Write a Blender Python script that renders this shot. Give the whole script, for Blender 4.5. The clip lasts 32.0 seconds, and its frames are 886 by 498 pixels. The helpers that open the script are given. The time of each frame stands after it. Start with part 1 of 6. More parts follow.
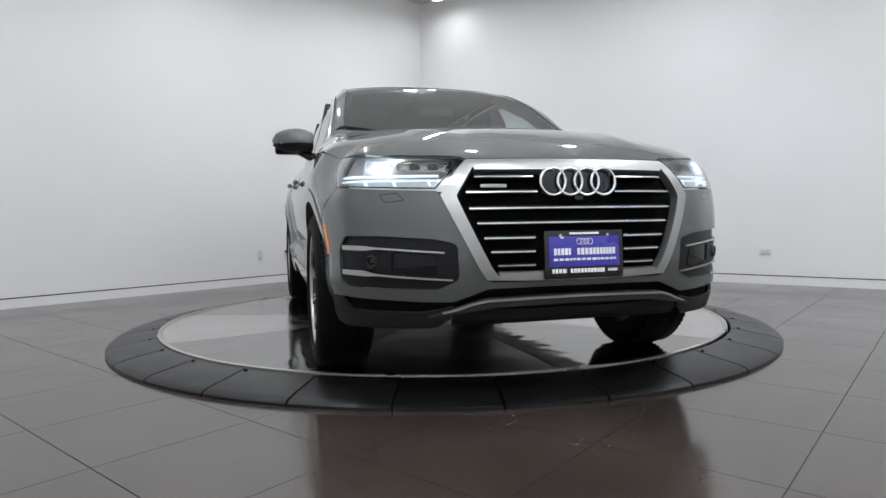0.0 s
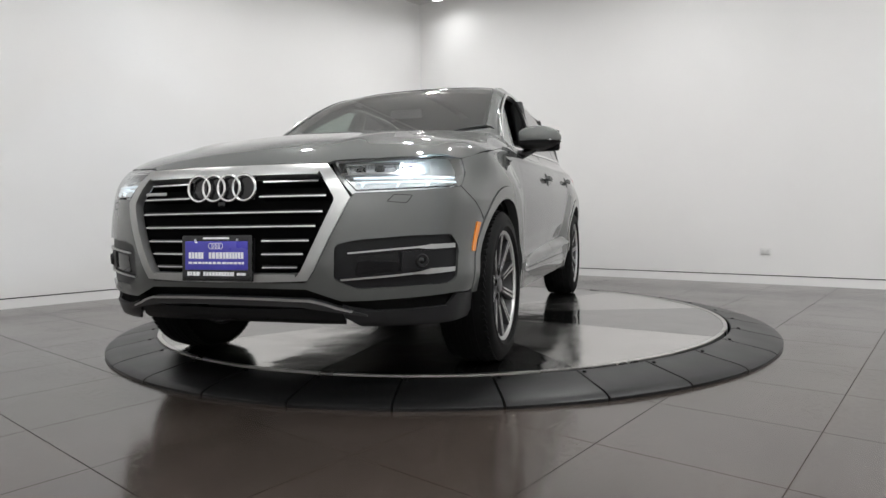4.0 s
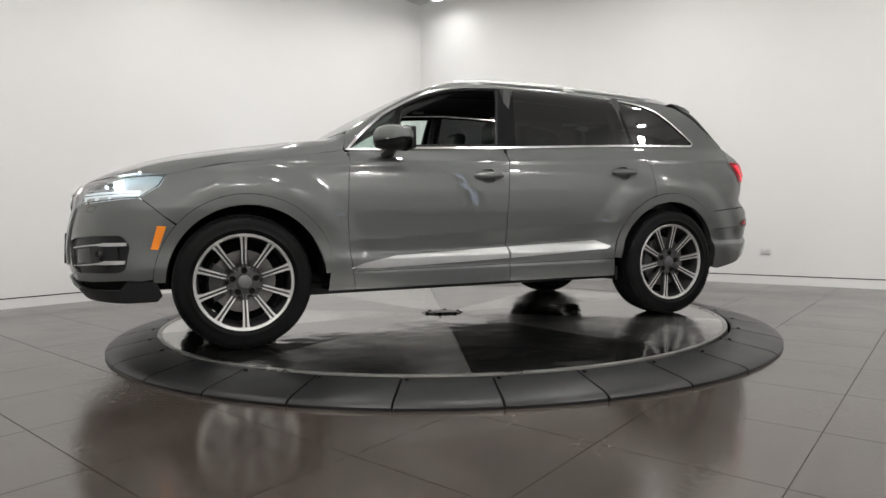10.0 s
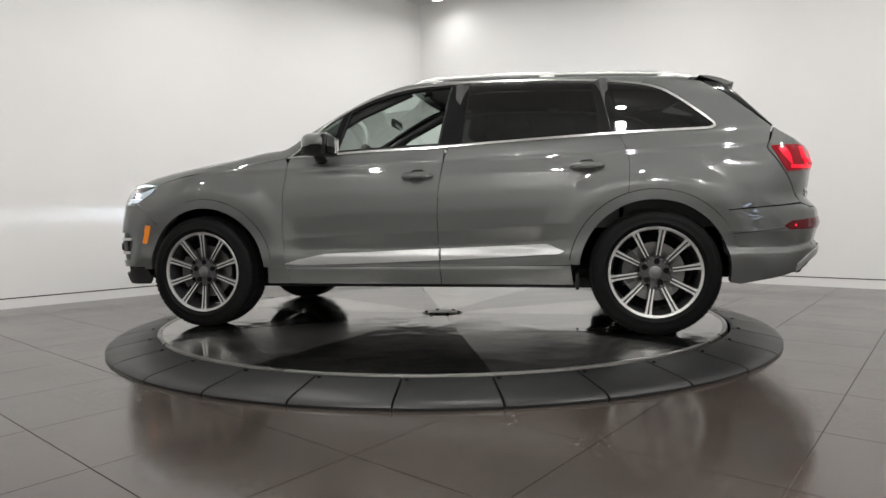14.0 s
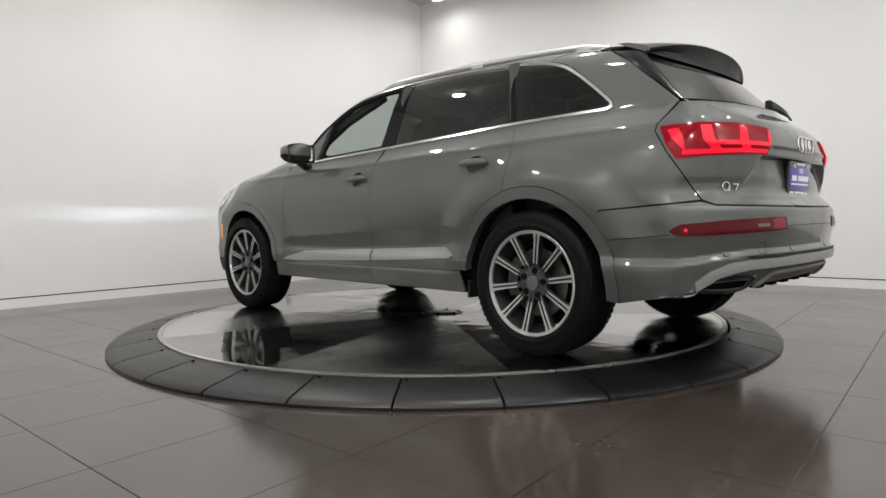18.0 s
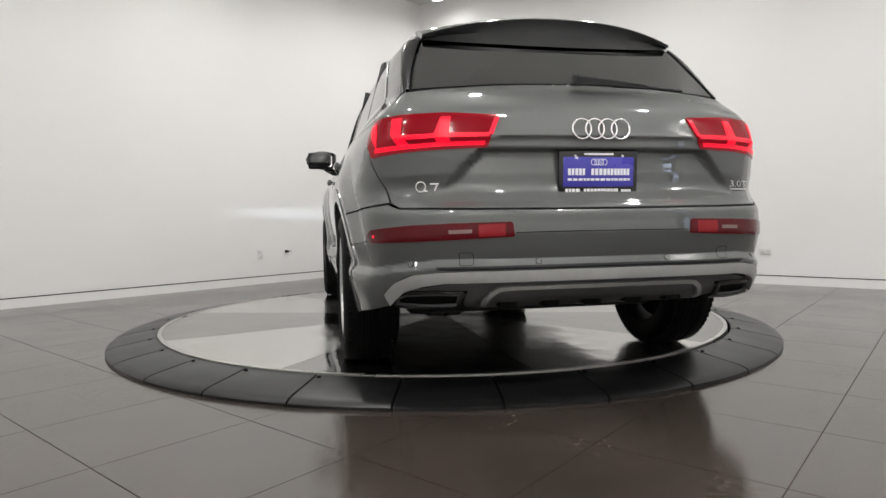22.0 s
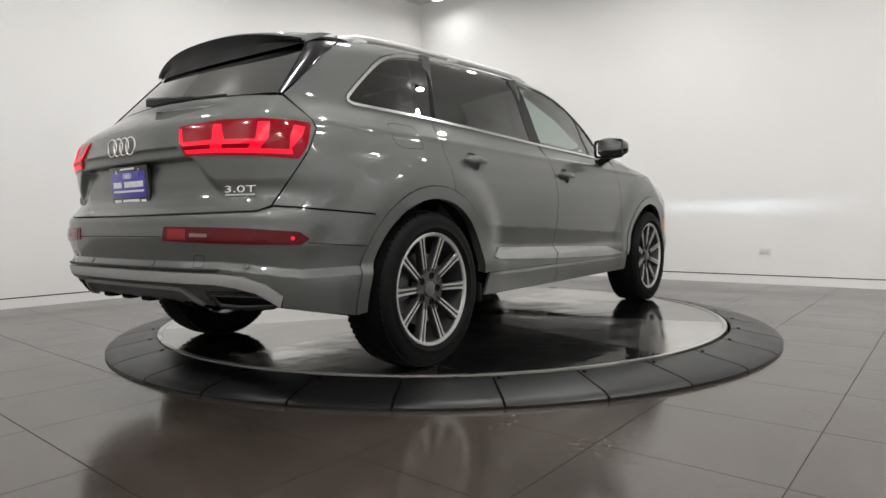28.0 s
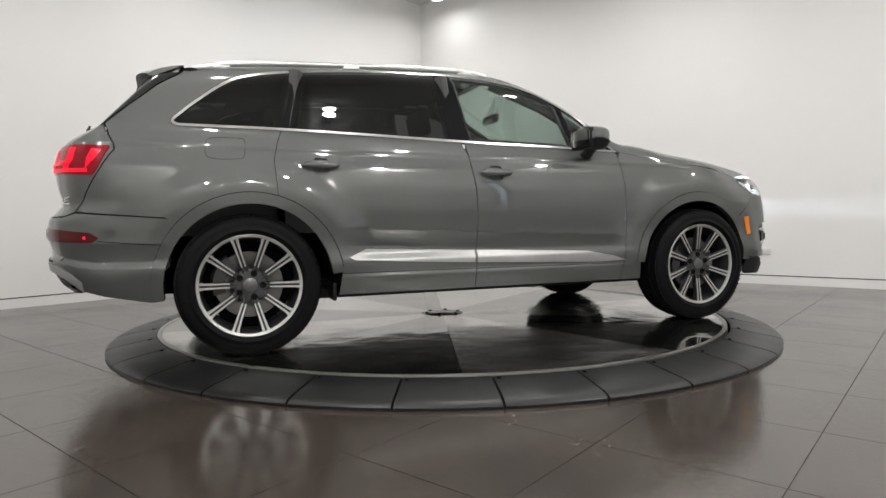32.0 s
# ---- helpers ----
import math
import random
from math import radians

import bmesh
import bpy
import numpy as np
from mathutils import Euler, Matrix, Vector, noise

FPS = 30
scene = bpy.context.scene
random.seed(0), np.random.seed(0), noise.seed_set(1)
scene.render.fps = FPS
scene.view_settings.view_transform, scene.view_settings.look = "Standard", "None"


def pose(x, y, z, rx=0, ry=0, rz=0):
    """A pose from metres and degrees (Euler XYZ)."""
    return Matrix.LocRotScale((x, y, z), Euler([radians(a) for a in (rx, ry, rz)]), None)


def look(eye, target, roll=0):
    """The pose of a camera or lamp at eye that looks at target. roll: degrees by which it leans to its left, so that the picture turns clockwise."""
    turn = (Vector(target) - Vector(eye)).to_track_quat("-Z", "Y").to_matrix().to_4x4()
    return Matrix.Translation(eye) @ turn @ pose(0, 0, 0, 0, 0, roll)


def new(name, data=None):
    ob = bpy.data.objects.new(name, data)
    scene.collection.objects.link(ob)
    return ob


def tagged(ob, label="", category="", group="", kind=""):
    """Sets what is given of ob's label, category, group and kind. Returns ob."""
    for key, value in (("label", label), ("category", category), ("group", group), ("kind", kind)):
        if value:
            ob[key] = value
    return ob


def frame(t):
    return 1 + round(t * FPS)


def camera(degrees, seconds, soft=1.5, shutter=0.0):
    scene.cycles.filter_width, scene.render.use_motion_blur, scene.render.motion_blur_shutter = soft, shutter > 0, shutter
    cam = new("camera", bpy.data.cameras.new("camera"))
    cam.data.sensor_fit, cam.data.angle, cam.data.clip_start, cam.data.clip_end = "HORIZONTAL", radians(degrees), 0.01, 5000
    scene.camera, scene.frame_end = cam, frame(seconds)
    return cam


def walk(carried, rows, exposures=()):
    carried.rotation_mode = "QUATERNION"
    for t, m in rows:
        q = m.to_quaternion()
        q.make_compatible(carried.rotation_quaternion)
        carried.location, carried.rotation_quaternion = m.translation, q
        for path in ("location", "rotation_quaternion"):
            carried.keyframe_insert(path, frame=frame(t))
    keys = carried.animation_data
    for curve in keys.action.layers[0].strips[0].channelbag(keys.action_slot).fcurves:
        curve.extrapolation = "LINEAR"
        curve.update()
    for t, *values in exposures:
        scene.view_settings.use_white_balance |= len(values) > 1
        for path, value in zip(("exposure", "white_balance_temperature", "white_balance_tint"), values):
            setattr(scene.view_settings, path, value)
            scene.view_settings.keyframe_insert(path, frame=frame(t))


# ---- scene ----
# The camera stands still; the turntable turns clockwise under the car.
cam = camera(68.98, 32.0, soft=1.5)
EYE = (0.0, -4.948, 0.795)
STAND = look(EYE, (EYE[0] + 0.0025, EYE[1] + 1.0, EYE[2] - 0.04654), -0.9085)
walk(cam, [(0, STAND), (32, STAND)], exposures=[(0, -0.15, 5990, 10), (1, -0.15, 6070, 10), (2, -0.14, 6120, 10), (3.5, -0.13, 6240, 10), (6, -0.04, 6500, 10), (32, -0.04, 6500, 10)])

DECK_Z = 0.074
OFFSET = (0.019, -0.123)


def turn_at(t):
    """Degrees of the turntable at t seconds."""
    return -75.826 - 8.29659 * t + 0.00504 * (t - 16) ** 2


# ---------------------------------------------------------------- world
world = bpy.data.worlds.new("room_dim")
world.use_nodes = True
world.node_tree.nodes["Background"].inputs[0].default_value = (0.9, 0.95, 1.0, 1)
world.node_tree.nodes["Background"].inputs[1].default_value = 0.02
scene.world = world

CEILING = 4.22
# unit directions of the floor grid: GA towards the right-hand wall, GB along it
GA = Vector((math.cos(radians(51.2)), math.sin(radians(51.2)), 0))
GB = Vector((GA.y, -GA.x, 0))
GRID = Matrix(((GA.x, -GB.x, 0, 0), (GA.y, -GB.y, 0, 0), (0, 0, 1, 0), (0, 0, 0, 1)))  # x along GA, y along -GB


def on_grid(a, b, z=0.0):
    return GA * a + GB * b + Vector((0, 0, z))


# ---------------------------------------------------------------- materials
def nodes_of(name):
    m = bpy.data.materials.new(name)
    m.use_nodes = True
    nt = m.node_tree
    return m, nt, nt.nodes["Principled BSDF"]


def node(nt, kind, **values):
    n = nt.nodes.new(kind)
    for key, v in values.items():
        n.inputs[key.replace("_", " ")].default_value = v
    return n


def simple(name, colour, rough=0.5, metal=0.0, coat=0.0, spec=0.5, emit=None, power=0.0, vary=0.06, scale=30.0, bump=0.0):
    """A plain procedural surface with slight variation of tone and gloss at two scales."""
    m, nt, b = nodes_of(name)
    b.inputs["Metallic"].default_value = metal
    b.inputs["Coat Weight"].default_value = coat
    b.inputs["Coat Roughness"].default_value = 0.03
    b.inputs["Specular IOR Level"].default_value = spec
    tex = nt.nodes.new("ShaderNodeTexCoord")
    n1 = node(nt, "ShaderNodeTexNoise", Scale=scale, Detail=5.0)
    n2 = node(nt, "ShaderNodeTexNoise", Scale=scale * 0.11, Detail=3.0)
    nt.links.new(tex.outputs["Object"], n1.inputs["Vector"])
    nt.links.new(tex.outputs["Object"], n2.inputs["Vector"])
    add = nt.nodes.new("ShaderNodeMath")
    add.operation = "ADD"
    nt.links.new(n1.outputs["Fac"], add.inputs[0])
    nt.links.new(n2.outputs["Fac"], add.inputs[1])
    ramp = nt.nodes.new("ShaderNodeMapRange")
    ramp.inputs[1].default_value, ramp.inputs[2].default_value = 0.6, 1.4
    ramp.inputs[3].default_value, ramp.inputs[4].default_value = 1 - vary, 1 + vary
    nt.links.new(add.outputs[0], ramp.inputs[0])
    mul = nt.nodes.new("ShaderNodeVectorMath")
    mul.operation = "SCALE"
    mul.inputs[0].default_value = colour[:3]
    nt.links.new(ramp.outputs[0], mul.inputs["Scale"])
    nt.links.new(mul.outputs[0], b.inputs["Base Color"])
    rr = nt.nodes.new("ShaderNodeMapRange")
    rr.inputs[1].default_value, rr.inputs[2].default_value = 0.3, 0.7
    rr.inputs[3].default_value, rr.inputs[4].default_value = rough * 0.85, min(1.0, rough * 1.15)
    nt.links.new(n2.outputs["Fac"], rr.inputs[0])
    nt.links.new(rr.outputs[0], b.inputs["Roughness"])
    if bump:
        bp = node(nt, "ShaderNodeBump", Strength=bump, Distance=0.002)
        nt.links.new(n1.outputs["Fac"], bp.inputs["Height"])
        nt.links.new(bp.outputs[0], b.inputs["Normal"])
    if emit:
        b.inputs["Emission Color"].default_value = (*emit, 1)
        b.inputs["Emission Strength"].default_value = power
    return m


def glass(name, tint, rough=0.0, least=0.09):
    """A thin pane: mostly see-through in its tint, with a mirror's gloss by Fresnel."""
    m = bpy.data.materials.new(name)
    m.use_nodes = True
    nt = m.node_tree
    nt.nodes.clear()
    out = nt.nodes.new("ShaderNodeOutputMaterial")
    mix = nt.nodes.new("ShaderNodeMixShader")
    tr = nt.nodes.new("ShaderNodeBsdfTransparent")
    tr.inputs[0].default_value = (*tint, 1)
    gl = nt.nodes.new("ShaderNodeBsdfGlossy")
    gl.inputs["Roughness"].default_value = rough
    lw = nt.nodes.new("ShaderNodeLayerWeight")
    lw.inputs[0].default_value = 0.5
    pw = nt.nodes.new("ShaderNodeMath")
    pw.operation = "POWER"
    pw.inputs[1].default_value = 2.4
    nt.links.new(lw.outputs["Facing"], pw.inputs[0])
    mr = nt.nodes.new("ShaderNodeMapRange")
    mr.inputs[3].default_value, mr.inputs[4].default_value = least, 1.0
    nt.links.new(pw.outputs[0], mr.inputs[0])
    nt.links.new(mr.outputs[0], mix.inputs[0])
    nt.links.new(tr.outputs[0], mix.inputs[1])
    nt.links.new(gl.outputs[0], mix.inputs[2])
    nt.links.new(mix.outputs[0], out.inputs[0])
    return m


def wall_paint(name, colour, rough):
    m, nt, b = nodes_of(name)
    tex = nt.nodes.new("ShaderNodeTexCoord")
    big = node(nt, "ShaderNodeTexNoise", Scale=0.7, Detail=4.0)
    fine = node(nt, "ShaderNodeTexNoise", Scale=180.0, Detail=2.0)
    for n in (big, fine):
        nt.links.new(tex.outputs["Object"], n.inputs["Vector"])
    ramp = nt.nodes.new("ShaderNodeMapRange")
    ramp.inputs[3].default_value, ramp.inputs[4].default_value = 0.955, 1.035
    nt.links.new(big.outputs["Fac"], ramp.inputs[0])
    mul = nt.nodes.new("ShaderNodeVectorMath")
    mul.operation = "SCALE"
    mul.inputs[0].default_value = colour
    nt.links.new(ramp.outputs[0], mul.inputs["Scale"])
    nt.links.new(mul.outputs[0], b.inputs["Base Color"])
    b.inputs["Roughness"].default_value = rough
    bp = node(nt, "ShaderNodeBump", Strength=0.12, Distance=0.001)
    nt.links.new(fine.outputs["Fac"], bp.inputs["Height"])
    nt.links.new(bp.outputs[0], b.inputs["Normal"])
    return m


def tile_stone():
    """Polished grey-brown porcelain tile: soft clouds, dull wiped stains, fine grain."""
    m, nt, b = nodes_of("porcelain_tile")
    geo = nt.nodes.new("ShaderNodeNewGeometry")
    info = nt.nodes.new("ShaderNodeObjectInfo")
    cloud = node(nt, "ShaderNodeTexNoise", Scale=1.7, Detail=6.0, Roughness=0.6)
    grain = node(nt, "ShaderNodeTexNoise", Scale=55.0, Detail=6.0, Roughness=0.7)
    stain = node(nt, "ShaderNodeTexNoise", Scale=1.6, Detail=5.0, Roughness=0.6)
    for n in (cloud, grain, stain):
        nt.links.new(geo.outputs["Position"], n.inputs["Vector"])
    mixc = nt.nodes.new("ShaderNodeMapRange")
    mixc.inputs[1].default_value, mixc.inputs[2].default_value = 0.3, 0.7
    mixc.inputs[3].default_value, mixc.inputs[4].default_value = 0.86, 1.14
    nt.links.new(cloud.outputs["Fac"], mixc.inputs[0])
    g2 = nt.nodes.new("ShaderNodeMapRange")
    g2.inputs[1].default_value, g2.inputs[2].default_value = 0.3, 0.7
    g2.inputs[3].default_value, g2.inputs[4].default_value = 0.93, 1.07
    nt.links.new(grain.outputs["Fac"], g2.inputs[0])
    rnd = nt.nodes.new("ShaderNodeMapRange")
    rnd.inputs[3].default_value, rnd.inputs[4].default_value = 0.95, 1.05
    nt.links.new(info.outputs["Random"], rnd.inputs[0])
    p1 = nt.nodes.new("ShaderNodeMath")
    p1.operation = "MULTIPLY"
    nt.links.new(mixc.outputs[0], p1.inputs[0])
    nt.links.new(g2.outputs[0], p1.inputs[1])
    p2 = nt.nodes.new("ShaderNodeMath")
    p2.operation = "MULTIPLY"
    nt.links.new(p1.outputs[0], p2.inputs[0])
    nt.links.new(rnd.outputs[0], p2.inputs[1])
    mul = nt.nodes.new("ShaderNodeVectorMath")
    mul.operation = "SCALE"
    mul.inputs[0].default_value = (0.044, 0.0350, 0.0296)
    nt.links.new(mul.outputs[0], b.inputs["Base Color"])
    # dull speckled residue, gathered in patches
    speck = node(nt, "ShaderNodeTexNoise", Scale=38.0, Detail=6.0, Roughness=0.7)
    nt.links.new(geo.outputs["Position"], speck.inputs["Vector"])
    s1 = nt.nodes.new("ShaderNodeMapRange")
    s1.inputs[1].default_value, s1.inputs[2].default_value = 0.42, 0.66
    nt.links.new(speck.outputs["Fac"], s1.inputs[0])
    s2 = nt.nodes.new("ShaderNodeMapRange")
    s2.inputs[1].default_value, s2.inputs[2].default_value = 0.40, 0.62
    nt.links.new(stain.outputs["Fac"], s2.inputs[0])
    s3 = nt.nodes.new("ShaderNodeMath")
    s3.operation = "MULTIPLY"
    nt.links.new(s1.outputs[0], s3.inputs[0])
    nt.links.new(s2.outputs[0], s3.inputs[1])
    pale = nt.nodes.new("ShaderNodeMapRange")
    pale.inputs[3].default_value, pale.inputs[4].default_value = 0.94, 1.4
    nt.links.new(s3.outputs[0], pale.inputs[0])
    p3 = nt.nodes.new("ShaderNodeMath")
    p3.operation = "MULTIPLY"
    nt.links.new(p2.outputs[0], p3.inputs[0])
    nt.links.new(pale.outputs[0], p3.inputs[1])
    nt.links.new(p3.outputs[0], mul.inputs["Scale"])
    rr = nt.nodes.new("ShaderNodeMapRange")
    rr.inputs[3].default_value, rr.inputs[4].default_value = 0.13, 0.30
    nt.links.new(s3.outputs[0], rr.inputs[0])
    nt.links.new(rr.outputs[0], b.inputs["Roughness"])
    b.inputs["Specular IOR Level"].default_value = 1.0
    bp = node(nt, "ShaderNodeBump", Strength=0.025, Distance=0.002)
    nt.links.new(grain.outputs["Fac"], bp.inputs["Height"])
    nt.links.new(bp.outputs[0], b.inputs["Normal"])
    return m


def deck_steel(name, angle, tone, r0, r1, shine):
    """Worn stainless sheet: directional brushing, smears and dull patches."""
    m, nt, b = nodes_of(name)
    tex = nt.nodes.new("ShaderNodeTexCoord")
    mp = nt.nodes.new("ShaderNodeMapping")
    mp.inputs["Rotation"].default_value = (0, 0, radians(angle))
    mp.inputs["Scale"].default_value = (3.0, 160.0, 1.0)
    nt.links.new(tex.outputs["Object"], mp.inputs["Vector"])
    brush = node(nt, "ShaderNodeTexNoise", Scale=1.0, Detail=4.0)
    nt.links.new(mp.outputs[0], brush.inputs["Vector"])
    smear = node(nt, "ShaderNodeTexNoise", Scale=2.2, Detail=7.0, Roughness=0.65)
    nt.links.new(tex.outputs["Object"], smear.inputs["Vector"])
    b.inputs["Metallic"].default_value = shine
    mr = nt.nodes.new("ShaderNodeMapRange")
    mr.inputs[1].default_value, mr.inputs[2].default_value = 0.3, 0.7
    mr.inputs[3].default_value, mr.inputs[4].default_value = 0.86 * tone, 1.06 * tone
    nt.links.new(smear.outputs["Fac"], mr.inputs[0])
    mul = nt.nodes.new("ShaderNodeVectorMath")
    mul.operation = "SCALE"
    mul.inputs[0].default_value = (0.52, 0.51, 0.495)
    nt.links.new(mr.outputs[0], mul.inputs["Scale"])
    nt.links.new(mul.outputs[0], b.inputs["Base Color"])
    rr = nt.nodes.new("ShaderNodeMapRange")
    rr.inputs[1].default_value, rr.inputs[2].default_value = 0.35, 0.7
    rr.inputs[3].default_value, rr.inputs[4].default_value = r0, r1
    nt.links.new(smear.outputs["Fac"], rr.inputs[0])
    # patches with ragged edges where the dull film is wiped away
    wiped = node(nt, "ShaderNodeTexNoise", Scale=1.5, Detail=9.0, Roughness=0.62, Distortion=0.6)
    nt.links.new(tex.outputs["Object"], wiped.inputs["Vector"])
    wm = nt.nodes.new("ShaderNodeMapRange")
    wm.inputs[1].default_value, wm.inputs[2].default_value = 0.49, 0.60
    wm.inputs[3].default_value, wm.inputs[4].default_value = 1.0, 0.6
    nt.links.new(wiped.outputs["Fac"], wm.inputs[0])
    rm = nt.nodes.new("ShaderNodeMath")
    rm.operation = "MULTIPLY"
    nt.links.new(rr.outputs[0], rm.inputs[0])
    nt.links.new(wm.outputs[0], rm.inputs[1])
    nt.links.new(rm.outputs[0], b.inputs["Roughness"])
    b.inputs["Anisotropic"].default_value = 0.5
    bp = node(nt, "ShaderNodeBump", Strength=0.035, Distance=0.001)
    nt.links.new(brush.outputs["Fac"], bp.inputs["Height"])
    # slight buckling of the thin sheet
    buckle = node(nt, "ShaderNodeTexNoise", Scale=2.6, Detail=2.0)
    nt.links.new(tex.outputs["Object"], buckle.inputs["Vector"])
    bp2 = node(nt, "ShaderNodeBump", Strength=0.5, Distance=0.012)
    nt.links.new(buckle.outputs["Fac"], bp2.inputs["Height"])
    nt.links.new(bp.outputs[0], bp2.inputs["Normal"])
    nt.links.new(bp2.outputs[0], b.inputs["Normal"])
    return m


def car_paint():
    """Metallic grey paint under clear lacquer."""
    m, nt, b = nodes_of("grey_metallic_paint")
    tex = nt.nodes.new("ShaderNodeTexCoord")
    flake = node(nt, "ShaderNodeTexNoise", Scale=900.0, Detail=1.0)
    haze = node(nt, "ShaderNodeTexNoise", Scale=2.5, Detail=6.0)
    nt.links.new(tex.outputs["Object"], flake.inputs["Vector"])
    nt.links.new(tex.outputs["Object"], haze.inputs["Vector"])
    mr = nt.nodes.new("ShaderNodeMapRange")
    mr.inputs[3].default_value, mr.inputs[4].default_value = 0.9, 1.1
    nt.links.new(flake.outputs["Fac"], mr.inputs[0])
    mul = nt.nodes.new("ShaderNodeVectorMath")
    mul.operation = "SCALE"
    mul.inputs[0].default_value = (0.086, 0.0905, 0.088)
    nt.links.new(mr.outputs[0], mul.inputs["Scale"])
    nt.links.new(mul.outputs[0], b.inputs["Base Color"])
    b.inputs["Metallic"].default_value = 0.6
    b.inputs["Roughness"].default_value = 0.58
    b.inputs["Coat IOR"].default_value = 1.6
    b.inputs["Coat Weight"].default_value = 1.0
    rr = nt.nodes.new("ShaderNodeMapRange")
    rr.inputs[3].default_value, rr.inputs[4].default_value = 0.006, 0.022
    nt.links.new(haze.outputs["Fac"], rr.inputs[0])
    nt.links.new(rr.outputs[0], b.inputs["Coat Roughness"])
    return m


WALL = wall_paint("white_wall_paint", (0.80, 0.795, 0.785), 0.55)
CEIL = wall_paint("ceiling_paint", (0.72, 0.72, 0.71), 0.8)
TILE = tile_stone()
GROUT = simple("grout", (0.105, 0.093, 0.083), 0.9, vary=0.2, bump=0.4)
RUBBER = simple("black_rubber_ramp", (0.006, 0.006, 0.0062), 0.36, spec=0.4, vary=0.35, scale=14, bump=0.3)
# Alternate sheets' tones are set apart: their differing reflections put into the colour.
STEELS = [deck_steel("brushed_deck_steel", 20, 1.28, 0.14, 0.25, 0.985), deck_steel("polished_deck_steel", 80, 0.56, 0.05, 0.14, 0.985)]
RINGSTEEL = simple("worn_edge_steel", (0.55, 0.54, 0.52), 0.3, 1.0, vary=0.15)
PAINT = car_paint()
STRIP = simple("satin_door_strip", (0.38, 0.385, 0.38), 0.38, 0.85)
FRAME = simple("satin_grille_frame", (0.43, 0.435, 0.43), 0.36, 0.9)
GREYTRIM = simple("satin_grey_trim", (0.30, 0.30, 0.295), 0.42, 0.6, coat=0.2)
BAND = simple("satin_silver_grey_band", (0.46, 0.47, 0.465), 0.42, 0.7)
REVERSE = simple("pale_lens", (0.16, 0.09, 0.09), 0.25, coat=0.4)
HUBCAP = simple("dull_hub_cap", (0.16, 0.16, 0.165), 0.35, 0.8)
LIPGREY = simple("dark_lip_plastic", (0.03, 0.03, 0.031), 0.4, spec=0.3)
DIFFUSER = simple("satin_grey_diffuser", (0.085, 0.087, 0.088), 0.45, 0.4)
DARKTRIM = simple("dark_grey_trim", (0.016, 0.016, 0.017), 0.45, 0.0, spec=0.2)
BOWL = simple("lamp_housing", (0.45, 0.46, 0.46), 0.35, 0.7)
SILVER = simple("satin_silver_trim", (0.56, 0.565, 0.56), 0.34, 0.9)
CHROME = simple("bright_chrome", (0.84, 0.84, 0.84), 0.16, 1.0, vary=0.02)
BLACK = simple("gloss_black_plastic", (0.008, 0.008, 0.009), 0.18, coat=0.3)
PILLAR = simple("black_pillar_gloss", (0.006, 0.006, 0.007), 0.02, spec=0.3)
SATIN = simple("satin_black_plastic", (0.010, 0.010, 0.011), 0.38, spec=0.22, bump=0.1)
MATT = simple("matt_black_plastic", (0.009, 0.009, 0.0095), 0.5, spec=0.18, bump=0.2)
# Body paint made darker: the hollow's shade is put into the colour.
CUP = simple("handle_cup_paint", (0.045, 0.046, 0.045), 0.4, 0.4)
# Near black, so gaps and hollows read dark whatever light reaches them.
GAP = simple("dark_cavity", (0.005, 0.005, 0.005), 0.9, spec=0.1)
TYRE = simple("tyre_rubber", (0.004, 0.004, 0.0042), 0.6, spec=0.10, vary=0.3, bump=0.3)
RIMDARK = simple("grey_wheel_paint", (0.052, 0.052, 0.054), 0.35, 0.5, coat=0.2)
RIMCUT = simple("machined_alloy", (0.56, 0.56, 0.55), 0.42, 1.0, vary=0.14, scale=60)
DISC = simple("brake_steel", (0.17, 0.165, 0.16), 0.4, 0.9)
WIN_CLEAR = glass("clear_green_glass", (0.74, 0.86, 0.81), least=0.08)
WIN_DARK = glass("privacy_glass", (0.04, 0.043, 0.043), least=0.05)
WIN_SCREEN = glass("windscreen_glass", (0.74, 0.86, 0.81), least=0.34)
WIN_REAR = glass("rear_privacy_glass", (0.04, 0.043, 0.043), least=0.24)
LENS = glass("clear_lamp_lens", (0.95, 0.97, 0.97))
AMBER = simple("amber_reflector", (0.75, 0.22, 0.01), 0.25, coat=0.5)
RED_UNLIT = simple("unlit_red_lens", (0.025, 0.003, 0.004), 0.3, spec=0.2)
RED_DARK = simple("dark_red_lens", (0.075, 0.002, 0.005), 0.15, spec=0.25, coat=0.1)
RED_GLOW = simple("lit_red_lens", (0.3, 0.004, 0.012), 0.3, spec=0.2, emit=(1.0, 0.004, 0.032), power=0.9)
RED_LENS = simple("red_lens", (0.11, 0.002, 0.006), 0.12, spec=0.2, coat=0.08, emit=(1.0, 0.006, 0.03), power=0.13)
HEAD_GLOW = simple("lit_headlamp", (0.9, 0.95, 1.0), 0.2, emit=(0.72, 0.86, 1.0), power=38.0)
DRL_GLOW = simple("lit_running_light", (0.9, 0.95, 1.0), 0.2, emit=(0.82, 0.94, 1.0), power=0.5)
REFLECTOR = simple("lamp_reflector", (0.75, 0.76, 0.78), 0.12, 1.0)
BLUE = simple("plate_blue", (0.045, 0.04, 0.33), 0.3, coat=0.3, vary=0.12)
PLATEWHITE = simple("plate_white", (0.78, 0.78, 0.80), 0.4)
LEATHER = simple("black_leather", (0.02, 0.02, 0.021), 0.5, bump=0.3)
OUTLETWHITE = simple("white_outlet_plastic", (0.74, 0.74, 0.73), 0.35)
